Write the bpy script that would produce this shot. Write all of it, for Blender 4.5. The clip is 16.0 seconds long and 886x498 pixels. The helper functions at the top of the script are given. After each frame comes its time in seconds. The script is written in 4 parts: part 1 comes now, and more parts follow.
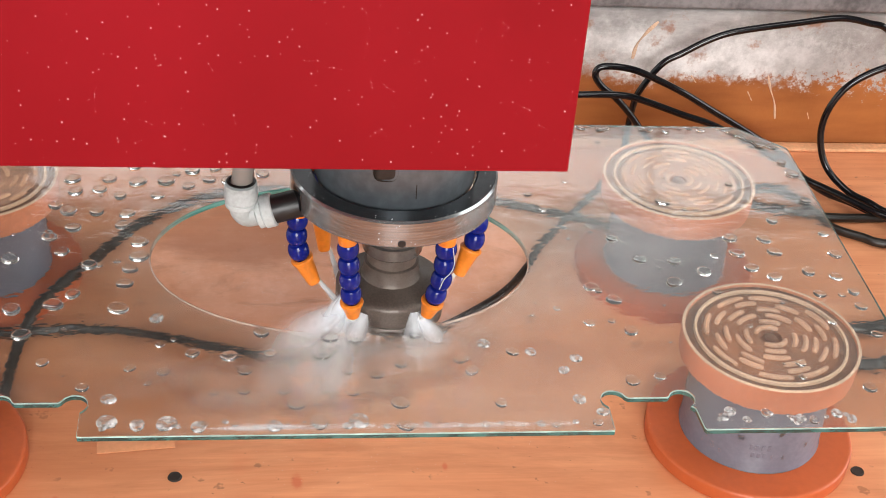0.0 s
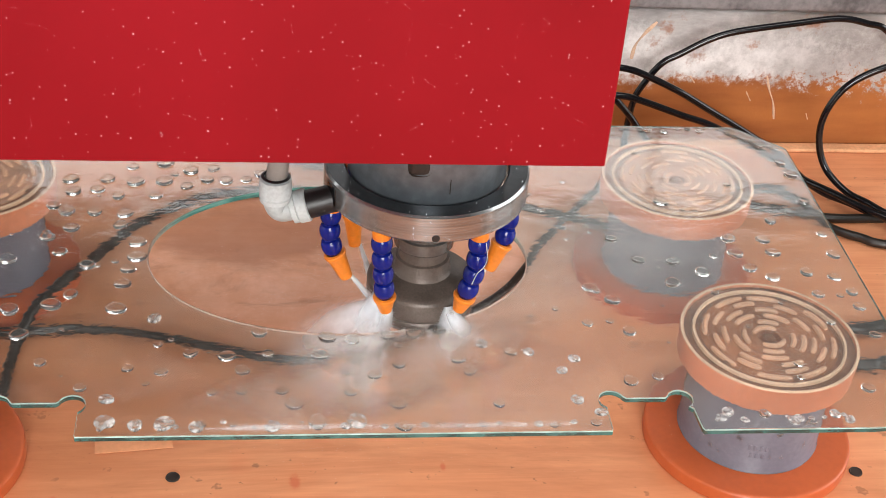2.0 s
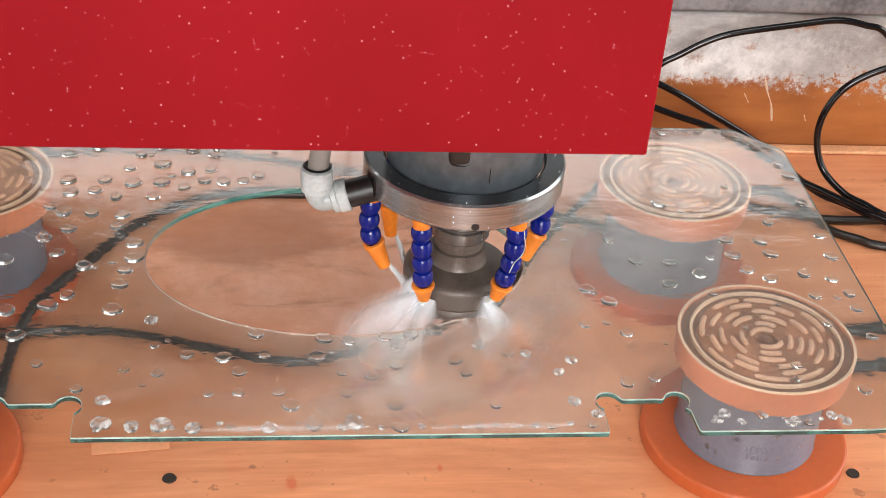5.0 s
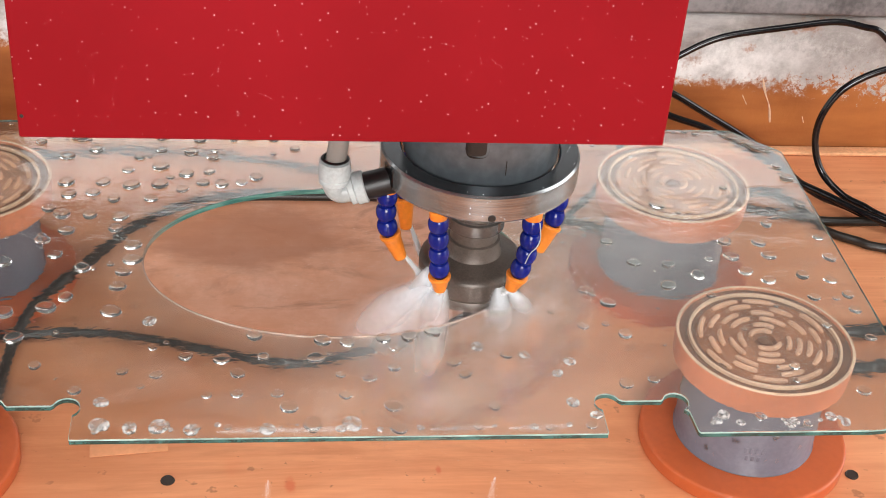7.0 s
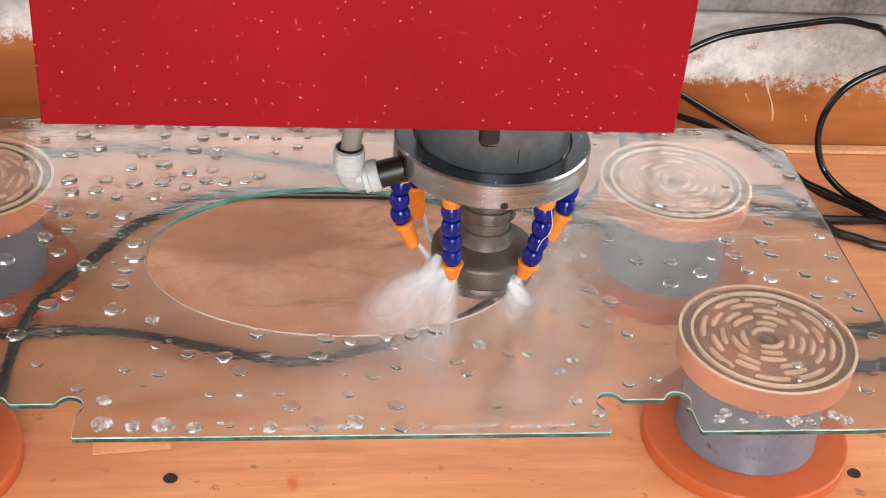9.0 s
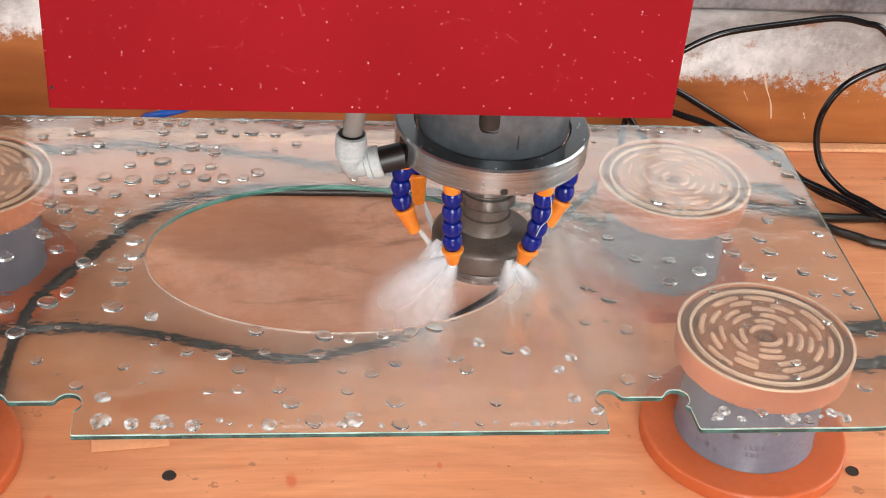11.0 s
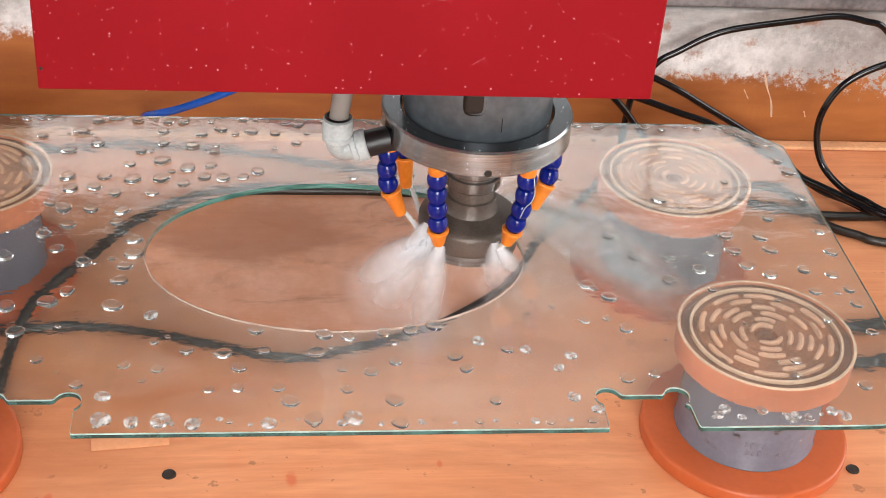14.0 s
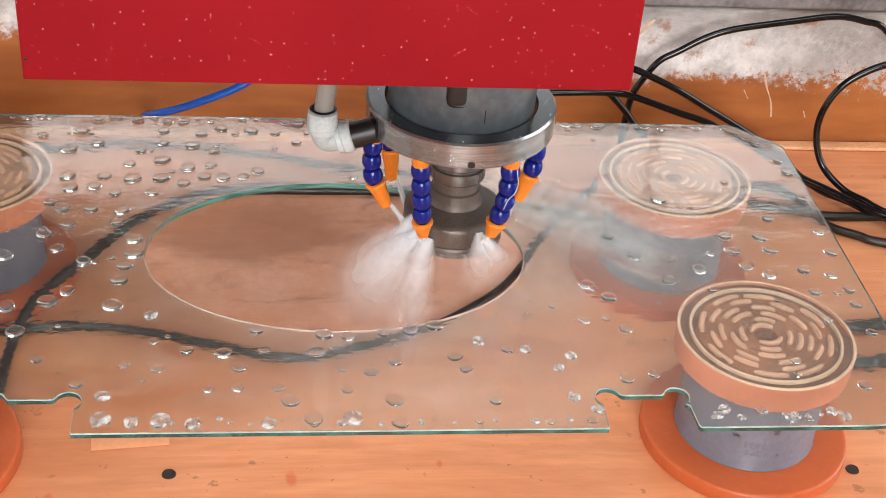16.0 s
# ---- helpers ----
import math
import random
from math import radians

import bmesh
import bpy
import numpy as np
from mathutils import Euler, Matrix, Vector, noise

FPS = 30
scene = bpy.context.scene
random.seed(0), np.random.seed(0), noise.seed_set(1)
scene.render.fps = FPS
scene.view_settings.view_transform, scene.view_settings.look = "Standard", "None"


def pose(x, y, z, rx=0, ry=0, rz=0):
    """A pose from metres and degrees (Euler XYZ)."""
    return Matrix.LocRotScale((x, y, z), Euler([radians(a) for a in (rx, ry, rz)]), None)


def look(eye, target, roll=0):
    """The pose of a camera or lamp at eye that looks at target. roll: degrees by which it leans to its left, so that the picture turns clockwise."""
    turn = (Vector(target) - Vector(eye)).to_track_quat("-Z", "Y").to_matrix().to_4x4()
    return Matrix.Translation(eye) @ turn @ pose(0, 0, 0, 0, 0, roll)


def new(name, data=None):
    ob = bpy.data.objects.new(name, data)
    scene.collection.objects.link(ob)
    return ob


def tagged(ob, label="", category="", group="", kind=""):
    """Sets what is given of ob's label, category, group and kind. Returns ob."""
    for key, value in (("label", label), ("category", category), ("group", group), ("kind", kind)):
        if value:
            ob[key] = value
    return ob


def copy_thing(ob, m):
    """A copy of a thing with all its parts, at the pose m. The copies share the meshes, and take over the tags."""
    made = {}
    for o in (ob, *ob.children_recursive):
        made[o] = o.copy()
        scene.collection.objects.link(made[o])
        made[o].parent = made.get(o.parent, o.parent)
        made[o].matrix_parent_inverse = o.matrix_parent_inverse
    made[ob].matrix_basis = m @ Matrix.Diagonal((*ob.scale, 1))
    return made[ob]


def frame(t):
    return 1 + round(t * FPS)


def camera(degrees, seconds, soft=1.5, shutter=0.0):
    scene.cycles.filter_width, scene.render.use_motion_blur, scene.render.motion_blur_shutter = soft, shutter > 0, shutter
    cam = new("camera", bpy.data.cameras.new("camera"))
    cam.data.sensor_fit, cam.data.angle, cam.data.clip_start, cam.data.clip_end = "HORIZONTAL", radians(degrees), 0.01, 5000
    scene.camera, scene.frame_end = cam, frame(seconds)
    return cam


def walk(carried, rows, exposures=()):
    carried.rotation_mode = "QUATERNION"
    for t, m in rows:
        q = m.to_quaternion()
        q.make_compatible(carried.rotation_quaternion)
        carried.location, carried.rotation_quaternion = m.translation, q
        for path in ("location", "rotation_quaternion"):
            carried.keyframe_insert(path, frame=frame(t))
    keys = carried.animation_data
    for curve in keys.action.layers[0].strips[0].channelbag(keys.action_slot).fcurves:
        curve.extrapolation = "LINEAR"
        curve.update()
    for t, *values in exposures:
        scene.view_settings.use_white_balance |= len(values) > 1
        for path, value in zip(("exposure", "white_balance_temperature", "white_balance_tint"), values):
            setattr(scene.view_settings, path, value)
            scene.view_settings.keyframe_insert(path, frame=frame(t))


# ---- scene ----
cam = camera(35.09, 16.0, soft=0.8)
walk(cam, [
    (0, look((-0.0475, -0.8103, 0.6607), (0.0708, 0.0100, 0.1011), 4.81)),
    (0.5, look((-0.0469, -0.8103, 0.6606), (0.0711, 0.0102, 0.1013), 4.79)),
    (1, look((-0.0468, -0.8103, 0.6606), (0.0714, 0.0102, 0.1014), 4.81)),
    (1.5, look((-0.0467, -0.8103, 0.6604), (0.0717, 0.0102, 0.1012), 4.83)),
    (2, look((-0.0464, -0.8103, 0.6602), (0.0721, 0.0102, 0.1011), 4.84)),
    (2.5, look((-0.0460, -0.8103, 0.6599), (0.0727, 0.0104, 0.1010), 4.85)),
    (3, look((-0.0457, -0.8103, 0.6596), (0.0731, 0.0106, 0.1010), 4.86)),
    (3.5, look((-0.0454, -0.8103, 0.6598), (0.0734, 0.0105, 0.1010), 4.87)),
    (4, look((-0.0450, -0.8103, 0.6601), (0.0734, 0.0104, 0.1012), 4.89)),
    (6.5, look((-0.0443, -0.8103, 0.6601), (0.0754, 0.0118, 0.1035), 4.89)),
    (7, look((-0.0449, -0.8103, 0.6589), (0.0753, 0.0119, 0.1025), 4.89)),
    (7.5, look((-0.0457, -0.8103, 0.6592), (0.0747, 0.0111, 0.1017), 4.92)),
    (8, look((-0.0460, -0.8103, 0.6598), (0.0740, 0.0105, 0.1014), 4.94)),
    (8.5, look((-0.0459, -0.8103, 0.6599), (0.0735, 0.0106, 0.1014), 4.93)),
    (9, look((-0.0450, -0.8103, 0.6597), (0.0734, 0.0110, 0.1016), 4.87)),
    (11.5, look((-0.0460, -0.8103, 0.6601), (0.0743, 0.0095, 0.1003), 5.02)),
    (12, look((-0.0458, -0.8103, 0.6601), (0.0741, 0.0097, 0.1005), 4.97)),
    (12.5, look((-0.0456, -0.8103, 0.6595), (0.0740, 0.0099, 0.1001), 4.95)),
    (13, look((-0.0454, -0.8103, 0.6590), (0.0740, 0.0099, 0.0995), 4.95)),
    (13.5, look((-0.0451, -0.8103, 0.6590), (0.0742, 0.0097, 0.0992), 4.92)),
    (14, look((-0.0448, -0.8103, 0.6590), (0.0744, 0.0097, 0.0991), 4.90)),
    (14.5, look((-0.0449, -0.8103, 0.6588), (0.0747, 0.0098, 0.0992), 4.91)),
    (15, look((-0.0453, -0.8103, 0.6590), (0.0749, 0.0097, 0.0994), 4.93)),
    (15.5, look((-0.0457, -0.8103, 0.6592), (0.0748, 0.0095, 0.0994), 4.95)),
    (16, look((-0.0455, -0.8103, 0.6592), (0.0744, 0.0095, 0.0992), 4.97)),
])

# ---- world, sun, exposure ----
world = bpy.data.worlds.new("sky")
scene.world = world
world.use_nodes = True
wn, wl = world.node_tree.nodes, world.node_tree.links
sky = wn.new("ShaderNodeTexSky")
sky.sky_type, sky.sun_disc = "NISHITA", False
sky.sun_elevation, sky.sun_rotation = radians(34), radians(190)
sky.air_density, sky.dust_density, sky.ozone_density = 1.5, 9.0, 0.6
# an overcast sky: the same light with most of its blue taken out
veil = wn.new("ShaderNodeHueSaturation")
veil.inputs["Saturation"].default_value = 0.15
wl.new(sky.outputs[0], veil.inputs["Color"])
wl.new(veil.outputs[0], wn["Background"].inputs[0])
wn["Background"].inputs[1].default_value = 0.15
sun = new("sun", bpy.data.lights.new("sun", "SUN"))
sun.data.energy, sun.data.angle, sun.data.color = 0.5, radians(14), (1.0, 0.96, 0.92)
sun.matrix_world = look((-0.35, -2.0, 1.37), (0, 0, 0))
scene.view_settings.exposure = -0.17


def daylight(name, eye, target, width, height, watts):
    """An area lamp for the sky's light in one unseen opening of the added workshop."""
    lamp = new(name, bpy.data.lights.new(name, "AREA"))
    lamp.data.shape, lamp.data.size, lamp.data.size_y, lamp.data.energy = "RECTANGLE", width, height, watts
    lamp.data.color = (0.99, 0.985, 0.978)
    lamp.matrix_world = look(eye, target)


daylight("front_opening_light", (0, -3.55, 1.20), (0, 0, 0.9), 1.6, 1.5, 110)
# overhead lamp added to light the bed, with no known source above
daylight("added_top_light", (0.1, -1.0, 3.12), (0.1, -1.0, 0), 3.4, 1.5, 54)
daylight("side_window_light", (-3.06, 0.1, 1.0), (0, 0.1, 1.0), 3.0, 1.9, 36)
# lamp added to brighten the right side, with no known source there
daylight("added_east_light", (3.06, 0.1, 1.0), (0, 0.1, 1.0), 3.0, 1.9, 78)
daylight("window_light", (0.59, 2.62, 1.375), (0.59, 0, 1.375), 2.62, 0.65, 11.6)


# ---- materials ----
class Mat:
    """A node material with a Principled shader and short ways to add nodes."""

    def __init__(self, name, color=(0.5, 0.5, 0.5), rough=0.5, metal=0.0, **sockets):
        self.m = bpy.data.materials.new(name)
        self.m.use_nodes = True
        self.n, self.l = self.m.node_tree.nodes, self.m.node_tree.links
        self.b = self.n["Principled BSDF"]
        self.b.inputs["Base Color"].default_value = (*color, 1)
        self.b.inputs["Roughness"].default_value = rough
        self.b.inputs["Metallic"].default_value = metal
        for key, value in sockets.items():
            self.b.inputs[key.replace("_", " ")].default_value = value
        tc = self.n.new("ShaderNodeTexCoord")
        self.co = tc.outputs["Object"]

    def scaled(self, x, y, z, move=(0, 0, 0)):
        mp = self.n.new("ShaderNodeMapping")
        mp.inputs["Scale"].default_value, mp.inputs["Location"].default_value = (x, y, z), move
        self.l.new(self.co, mp.inputs[0])
        return mp.outputs[0]

    def noise(self, scale, detail=4, rough=0.55, co=None, warp=0.0):
        nd = self.n.new("ShaderNodeTexNoise")
        nd.inputs["Scale"].default_value, nd.inputs["Detail"].default_value = scale, detail
        nd.inputs["Roughness"].default_value, nd.inputs["Distortion"].default_value = rough, warp
        self.l.new(co or self.co, nd.inputs["Vector"])
        return nd.outputs["Fac"]

    def ramp(self, fac, lo, hi, a=0.0, b=1.0):
        nd = self.n.new("ShaderNodeMapRange")
        nd.interpolation_type = "SMOOTHSTEP"
        for i, v in zip((1, 2, 3, 4), (lo, hi, a, b)):
            nd.inputs[i].default_value = v
        self.l.new(fac, nd.inputs[0])
        return nd.outputs[0]

    def math(self, op, a, b=None):
        nd = self.n.new("ShaderNodeMath")
        nd.operation = op
        for i, v in enumerate((a, b)):
            if v is None:
                continue
            if isinstance(v, (int, float)):
                nd.inputs[i].default_value = v
            else:
                self.l.new(v, nd.inputs[i])
        return nd.outputs[0]

    def mix(self, fac, a, b):
        nd = self.n.new("ShaderNodeMix")
        nd.data_type = "RGBA"
        for i, v in zip((0, 6, 7), (fac, a, b)):
            if isinstance(v, tuple):
                nd.inputs[i].default_value = (*v, 1)
            elif isinstance(v, (int, float)):
                nd.inputs[i].default_value = v
            else:
                self.l.new(v, nd.inputs[i])
        return nd.outputs[2]

    def color(self, out):
        self.l.new(out, self.b.inputs["Base Color"])
        return self

    def rough(self, out):
        self.l.new(out, self.b.inputs["Roughness"])
        return self

    def bump(self, height, strength=0.3, distance=0.001):
        nd = self.n.new("ShaderNodeBump")
        nd.inputs["Strength"].default_value, nd.inputs["Distance"].default_value = strength, distance
        self.l.new(height, nd.inputs["Height"])
        self.l.new(nd.outputs[0], self.b.inputs["Normal"])
        return self

    def axis(self, i):
        nd = self.n.new("ShaderNodeSeparateXYZ")
        self.l.new(self.co, nd.inputs[0])
        return nd.outputs[i]


def varied(name, color, rough, amount=0.25, scale=60, metal=0.0, relief=0.1, **sockets):
    """A plain surface with soft blotches, grain and a little wear."""
    m = Mat(name, color, rough, metal, **sockets)
    big, fine = m.noise(scale * 0.25, 5), m.noise(scale * 4, 3)
    dark = tuple(c * (1 - amount) for c in color)
    lite = tuple(min(1, c * (1 + amount * 0.6)) for c in color)
    m.color(m.mix(m.ramp(m.math("ADD", m.math("MULTIPLY", big, 0.7), m.math("MULTIPLY", fine, 0.3)), 0.35, 0.65), dark, lite))
    low, high = (0.295, 1.0) if rough >= 0.29 else (0.02, 0.255)
    m.rough(m.ramp(big, 0.3, 0.7, max(low, rough - 0.1), min(high, rough + 0.12)))
    return m.bump(fine, relief, 0.0004)


def wood_table():
    m = Mat("wet_orange_board", rough=0.35)
    grain = m.noise(9, 7, 0.65, m.scaled(0.5, 8, 6), 0.6)
    fine = m.noise(40, 5, 0.6, m.scaled(0.25, 10, 6))
    blot = m.noise(7, 4, 0.6)
    grime = m.noise(6, 6, 0.7, m.scaled(0.6, 2.6, 1, (2.3, 0.7, 0)), 0.5)
    c = m.mix(m.ramp(grain, 0.33, 0.66), (0.66, 0.238, 0.105), (0.79, 0.33, 0.16))
    c = m.mix(m.ramp(fine, 0.50, 0.78, 0, 0.26), c, (0.52, 0.18, 0.075))
    c = m.mix(m.ramp(blot, 0.35, 0.8, 0, 0.45), c, (0.86, 0.41, 0.21))
    c = m.mix(m.ramp(grime, 0.38, 0.78, 0, 0.72), c, (0.43, 0.14, 0.055))
    for scale, low in ((55, 0.665), (95, 0.68), (150, 0.685)):
        c = m.mix(m.ramp(m.noise(scale, 3, 0.6), low, low + 0.05, 0, 0.6), c, (0.22, 0.08, 0.035))
    red = m.noise(16, 3, 0.5, m.scaled(1, 1, 1, (3, 5, 0)))
    c = m.mix(m.ramp(red, 0.60, 0.85, 0, 0.4), c, (0.72, 0.15, 0.05))
    # shade over the bed's near left, painted as darker board broken by noise
    left_shade = m.math("MULTIPLY", m.ramp(m.math("ADD", m.axis(0), m.math("MULTIPLY", m.noise(5, 5, 0.65), 0.2)), -0.20, 0.06, 0.65, 0.0), m.ramp(m.noise(13, 5, 0.65, m.scaled(0.6, 1.6, 1)), 0.30, 0.62, 0.35, 1.0))
    left_shade = m.math("MULTIPLY", left_shade, m.ramp(m.math("ADD", m.axis(1), m.math("MULTIPLY", m.noise(9, 4), 0.08)), -0.03, 0.07, 1.0, 0.0))
    c = m.mix(left_shade, c, (0.45, 0.155, 0.062))
    band = m.noise(4.2, 5, 0.6, m.scaled(0.45, 3.2, 1, (1.1, 0.2, 0)), 0.6)
    c = m.mix(m.ramp(band, 0.47, 0.68, 0, 0.5), c, (0.55, 0.185, 0.075))
    for spot, size in (((-0.033, -0.119, 0.0), 0.007), ((0.068, -0.106, 0.0), 0.004), ((-0.19, -0.135, 0.0), 0.006)):
        rust = m.n.new("ShaderNodeVectorMath")
        rust.operation = "DISTANCE"
        m.l.new(m.scaled(1.5, 0.8, 1), rust.inputs[0])
        rust.inputs[1].default_value = (spot[0] * 1.5, spot[1] * 0.8, 0.0)
        edge = m.math("ADD", rust.outputs["Value"], m.math("MULTIPLY", m.noise(120, 4, 0.7), size))
        c = m.mix(m.ramp(edge, size * 0.8, size * 1.6, 0.7, 0.0), c, (0.58, 0.10, 0.03))
    # brown patch beside the hole: soaked board, with the shade under the glass painted in
    left_dist = m.n.new("ShaderNodeVectorMath")
    left_dist.operation = "DISTANCE"
    m.l.new(m.scaled(1, 1.25, 1), left_dist.inputs[0])
    left_dist.inputs[1].default_value = (-0.30, 0.10, 0.0)
    wet = m.math("ADD", left_dist.outputs["Value"], m.math("MULTIPLY", m.noise(8, 5, 0.62, m.scaled(1, 1, 1, (5, 1, 0))), 0.18))
    damp_shade = m.mix(m.ramp(m.noise(20, 5, 0.65), 0.35, 0.7), (0.25, 0.105, 0.055), (0.44, 0.18, 0.095))
    c = m.mix(m.ramp(wet, 0.20, 0.38, 0.42, 0.0), c, damp_shade)
    # milky grinding slurry dried in a wide patch in the middle of the bed
    sep = m.n.new("ShaderNodeVectorMath")
    sep.operation = "DISTANCE"
    m.l.new(m.scaled(1, 1.6, 1), sep.inputs[0])
    sep.inputs[1].default_value = (0.02, 0.23, 0.0)
    patch = m.math("ADD", sep.outputs["Value"], m.math("MULTIPLY", m.noise(9, 5, 0.6), 0.16))
    # slurry colour raised to make up for the light the cover blocks
    slurry = m.mix(m.ramp(m.noise(24, 5, 0.65), 0.35, 0.7), (0.78, 0.40, 0.26), (0.92, 0.56, 0.42))
    soaked = m.noise(7, 6, 0.68, m.scaled(1.0, 2.4, 1, (0.4, 3.1, 0)), 0.7)
    slurry = m.mix(m.ramp(soaked, 0.52, 0.70, 0, 0.75), slurry, (0.36, 0.155, 0.095))
    brown = m.n.new("ShaderNodeVectorMath")
    brown.operation = "DISTANCE"
    m.l.new(m.scaled(1, 1.9, 1), brown.inputs[0])
    brown.inputs[1].default_value = (-0.065, 0.340, 0.0)
    shore = m.math("ADD", brown.outputs["Value"], m.math("MULTIPLY", m.math("SUBTRACT", m.noise(14, 6, 0.65, m.scaled(0.7, 1.8, 1)), 0.5), 0.12))
    slurry = m.mix(m.ramp(shore, 0.055, 0.115, 0.72, 0.0), slurry, (0.33, 0.135, 0.08))
    c = m.mix(m.ramp(patch, 0.20, 0.32, 0.82, 0.0), c, slurry)
    m.color(c)
    m.rough(m.ramp(blot, 0.25, 0.75, 0.29, 0.46))
    return m.bump(m.math("ADD", grain, fine), 0.12, 0.0008)


def stained_wall():
    m = Mat("splashed_orange_wall", rough=0.55)
    tone = m.noise(10, 5, 0.6, m.scaled(0.6, 1, 2.5))
    c = m.mix(m.ramp(tone, 0.3, 0.7), (0.26, 0.076, 0.018), (0.40, 0.135, 0.034))
    z, x = m.axis(2), m.axis(0)
    edge = m.noise(14, 6, 0.65)
    speck = m.noise(170, 4, 0.7)
    # the tide mark lies higher towards the far end and breaks into specks
    tide = m.math("ADD", z, m.math("MULTIPLY", m.math("SUBTRACT", edge, 0.5), 0.050))
    tide = m.math("ADD", tide, m.math("MULTIPLY", m.math("SUBTRACT", speck, 0.5), 0.030))
    tide = m.math("ADD", tide, m.ramp(x, -0.25, 0.3, -0.028, 0.0))
    tide = m.math("ADD", tide, m.math("MULTIPLY", m.math("SUBTRACT", m.noise(130, 5, 0.8), 0.5), m.ramp(x, 0.40, 0.52, 0.02, 0.15)))
    dust = m.mix(m.ramp(m.noise(26, 6, 0.7), 0.28, 0.68), (0.38, 0.35, 0.33), (0.80, 0.77, 0.745))
    # a greyer dust, mixed in more towards the top of the wall
    grey_dust = m.mix(m.ramp(m.noise(17, 6, 0.72, m.scaled(0.35, 1, 1.6)), 0.32, 0.72), (0.17, 0.155, 0.15), (0.46, 0.43, 0.41))
    dust = m.mix(m.ramp(m.math("ADD", tide, m.math("MULTIPLY", m.noise(7, 4), 0.03)), 0.105, 0.150, 0, 0.80), dust, grey_dust)
    dust = m.mix(m.ramp(x, 0.37, 0.47, 0.0, 0.45), dust, (0.30, 0.265, 0.245))
    worn = m.ramp(m.noise(19, 5, 0.7, m.scaled(1, 1, 1, (1.7, 0.3, 0.9))), 0.56, 0.66, 1.0, 0.35)
    c = m.mix(m.math("MULTIPLY", m.ramp(tide, 0.066, 0.080), worn), c, dust)
    m.color(c)
    m.rough(m.ramp(tide, 0.06, 0.09, 0.42, 0.85))
    return m.bump(m.math("ADD", edge, speck), 0.25, 0.001)


def red_paint():
    m = Mat("red_paint", rough=0.5, Specular_IOR_Level=0.14)
    tone = m.noise(5, 3)
    c = m.mix(m.ramp(tone, 0.3, 0.7), (0.255, 0.0042, 0.009), (0.31, 0.006, 0.013))
    for scale, cut, move in ((105, 0.048, (0, 0, 0)), (190, 0.084, (4, 2, 1)), (260, 0.118, (1, 7, 3)), (330, 0.135, (3, 1, 6))):
        vo = m.n.new("ShaderNodeTexVoronoi")
        vo.inputs["Scale"].default_value = scale
        m.l.new(m.scaled(1, 1, 0.9, move), vo.inputs["Vector"])
        sp = m.n.new("ShaderNodeSeparateColor")
        m.l.new(vo.outputs["Color"], sp.inputs[0])
        keep = m.ramp(sp.outputs[0], 0.55, 1.0, 0.0, cut)
        dot = m.math("LESS_THAN", m.math("ADD", vo.outputs["Distance"], m.math("MULTIPLY", m.noise(400, 2), 0.03)), m.math("ADD", keep, 0.0))
        c = m.mix(dot, c, (0.86, 0.70, 0.68))
    m.color(c)
    return m.bump(m.noise(900, 2), 0.06, 0.0003)


def wet_glass():
    m = Mat("wet_clear_glass", (0.83, 0.885, 0.875), 0.02, IOR=1.5, Transmission_Weight=1.0)
    wave = m.noise(40, 3, 0.5, m.scaled(0.8, 1.3, 1), 0.25)
    fine = m.noise(150, 3, 0.55, m.scaled(0.6, 1.2, 1), 0.4)
    calm = m.ramp(m.noise(6, 3, 0.5, m.scaled(1, 1, 1, (2.2, 0.4, 0))), 0.35, 0.65, 0.05, 0.19)
    m.bump(m.math("ADD", wave, m.math("MULTIPLY", fine, calm)), 0.20, 0.0012)
    film = m.n.new("ShaderNodeBsdfDiffuse")
    film.inputs[0].default_value = (0.76, 0.765, 0.745, 1)
    streak = m.noise(12, 6, 0.6, m.scaled(0.7, 1.8, 1), 1.2)
    m.rough(m.ramp(m.noise(5, 3, 0.5, m.scaled(1, 1, 1, (0.6, 1.9, 0))), 0.3, 0.7, 0.015, 0.070))
    # a pale patch towards the cut corner: milky water with the sky's glare painted in
    away = m.n.new("ShaderNodeVectorMath")
    away.operation = "DISTANCE"
    m.l.new(m.co, away.inputs[0])
    away.inputs[1].default_value = (0.215, 0.020, 0.0)
    whitening = m.ramp(m.math("ADD", away.outputs["Value"], m.math("MULTIPLY", streak, 0.12)), 0.065, 0.165, 0.13, 0.0)
    # more diffuse white over middle and right, painting pale reflections into the wet film
    across = m.math("ADD", m.axis(0), m.math("MULTIPLY", streak, 0.2))
    veil_mix = m.math("ADD", m.math("ADD", m.ramp(streak, 0.40, 0.85, 0.001, 0.034), whitening), m.math("MULTIPLY", m.ramp(across, -0.08, 0.16, 0.0, 0.07), m.ramp(across, 0.22, 0.34, 1.0, 0.40)))
    mx = m.n.new("ShaderNodeMixShader")
    m.l.new(veil_mix, mx.inputs[0])
    m.l.new(m.b.outputs[0], mx.inputs[1])
    m.l.new(film.outputs[0], mx.inputs[2])
    m.l.new(mx.outputs[0], m.n["Material Output"].inputs[0])
    return m


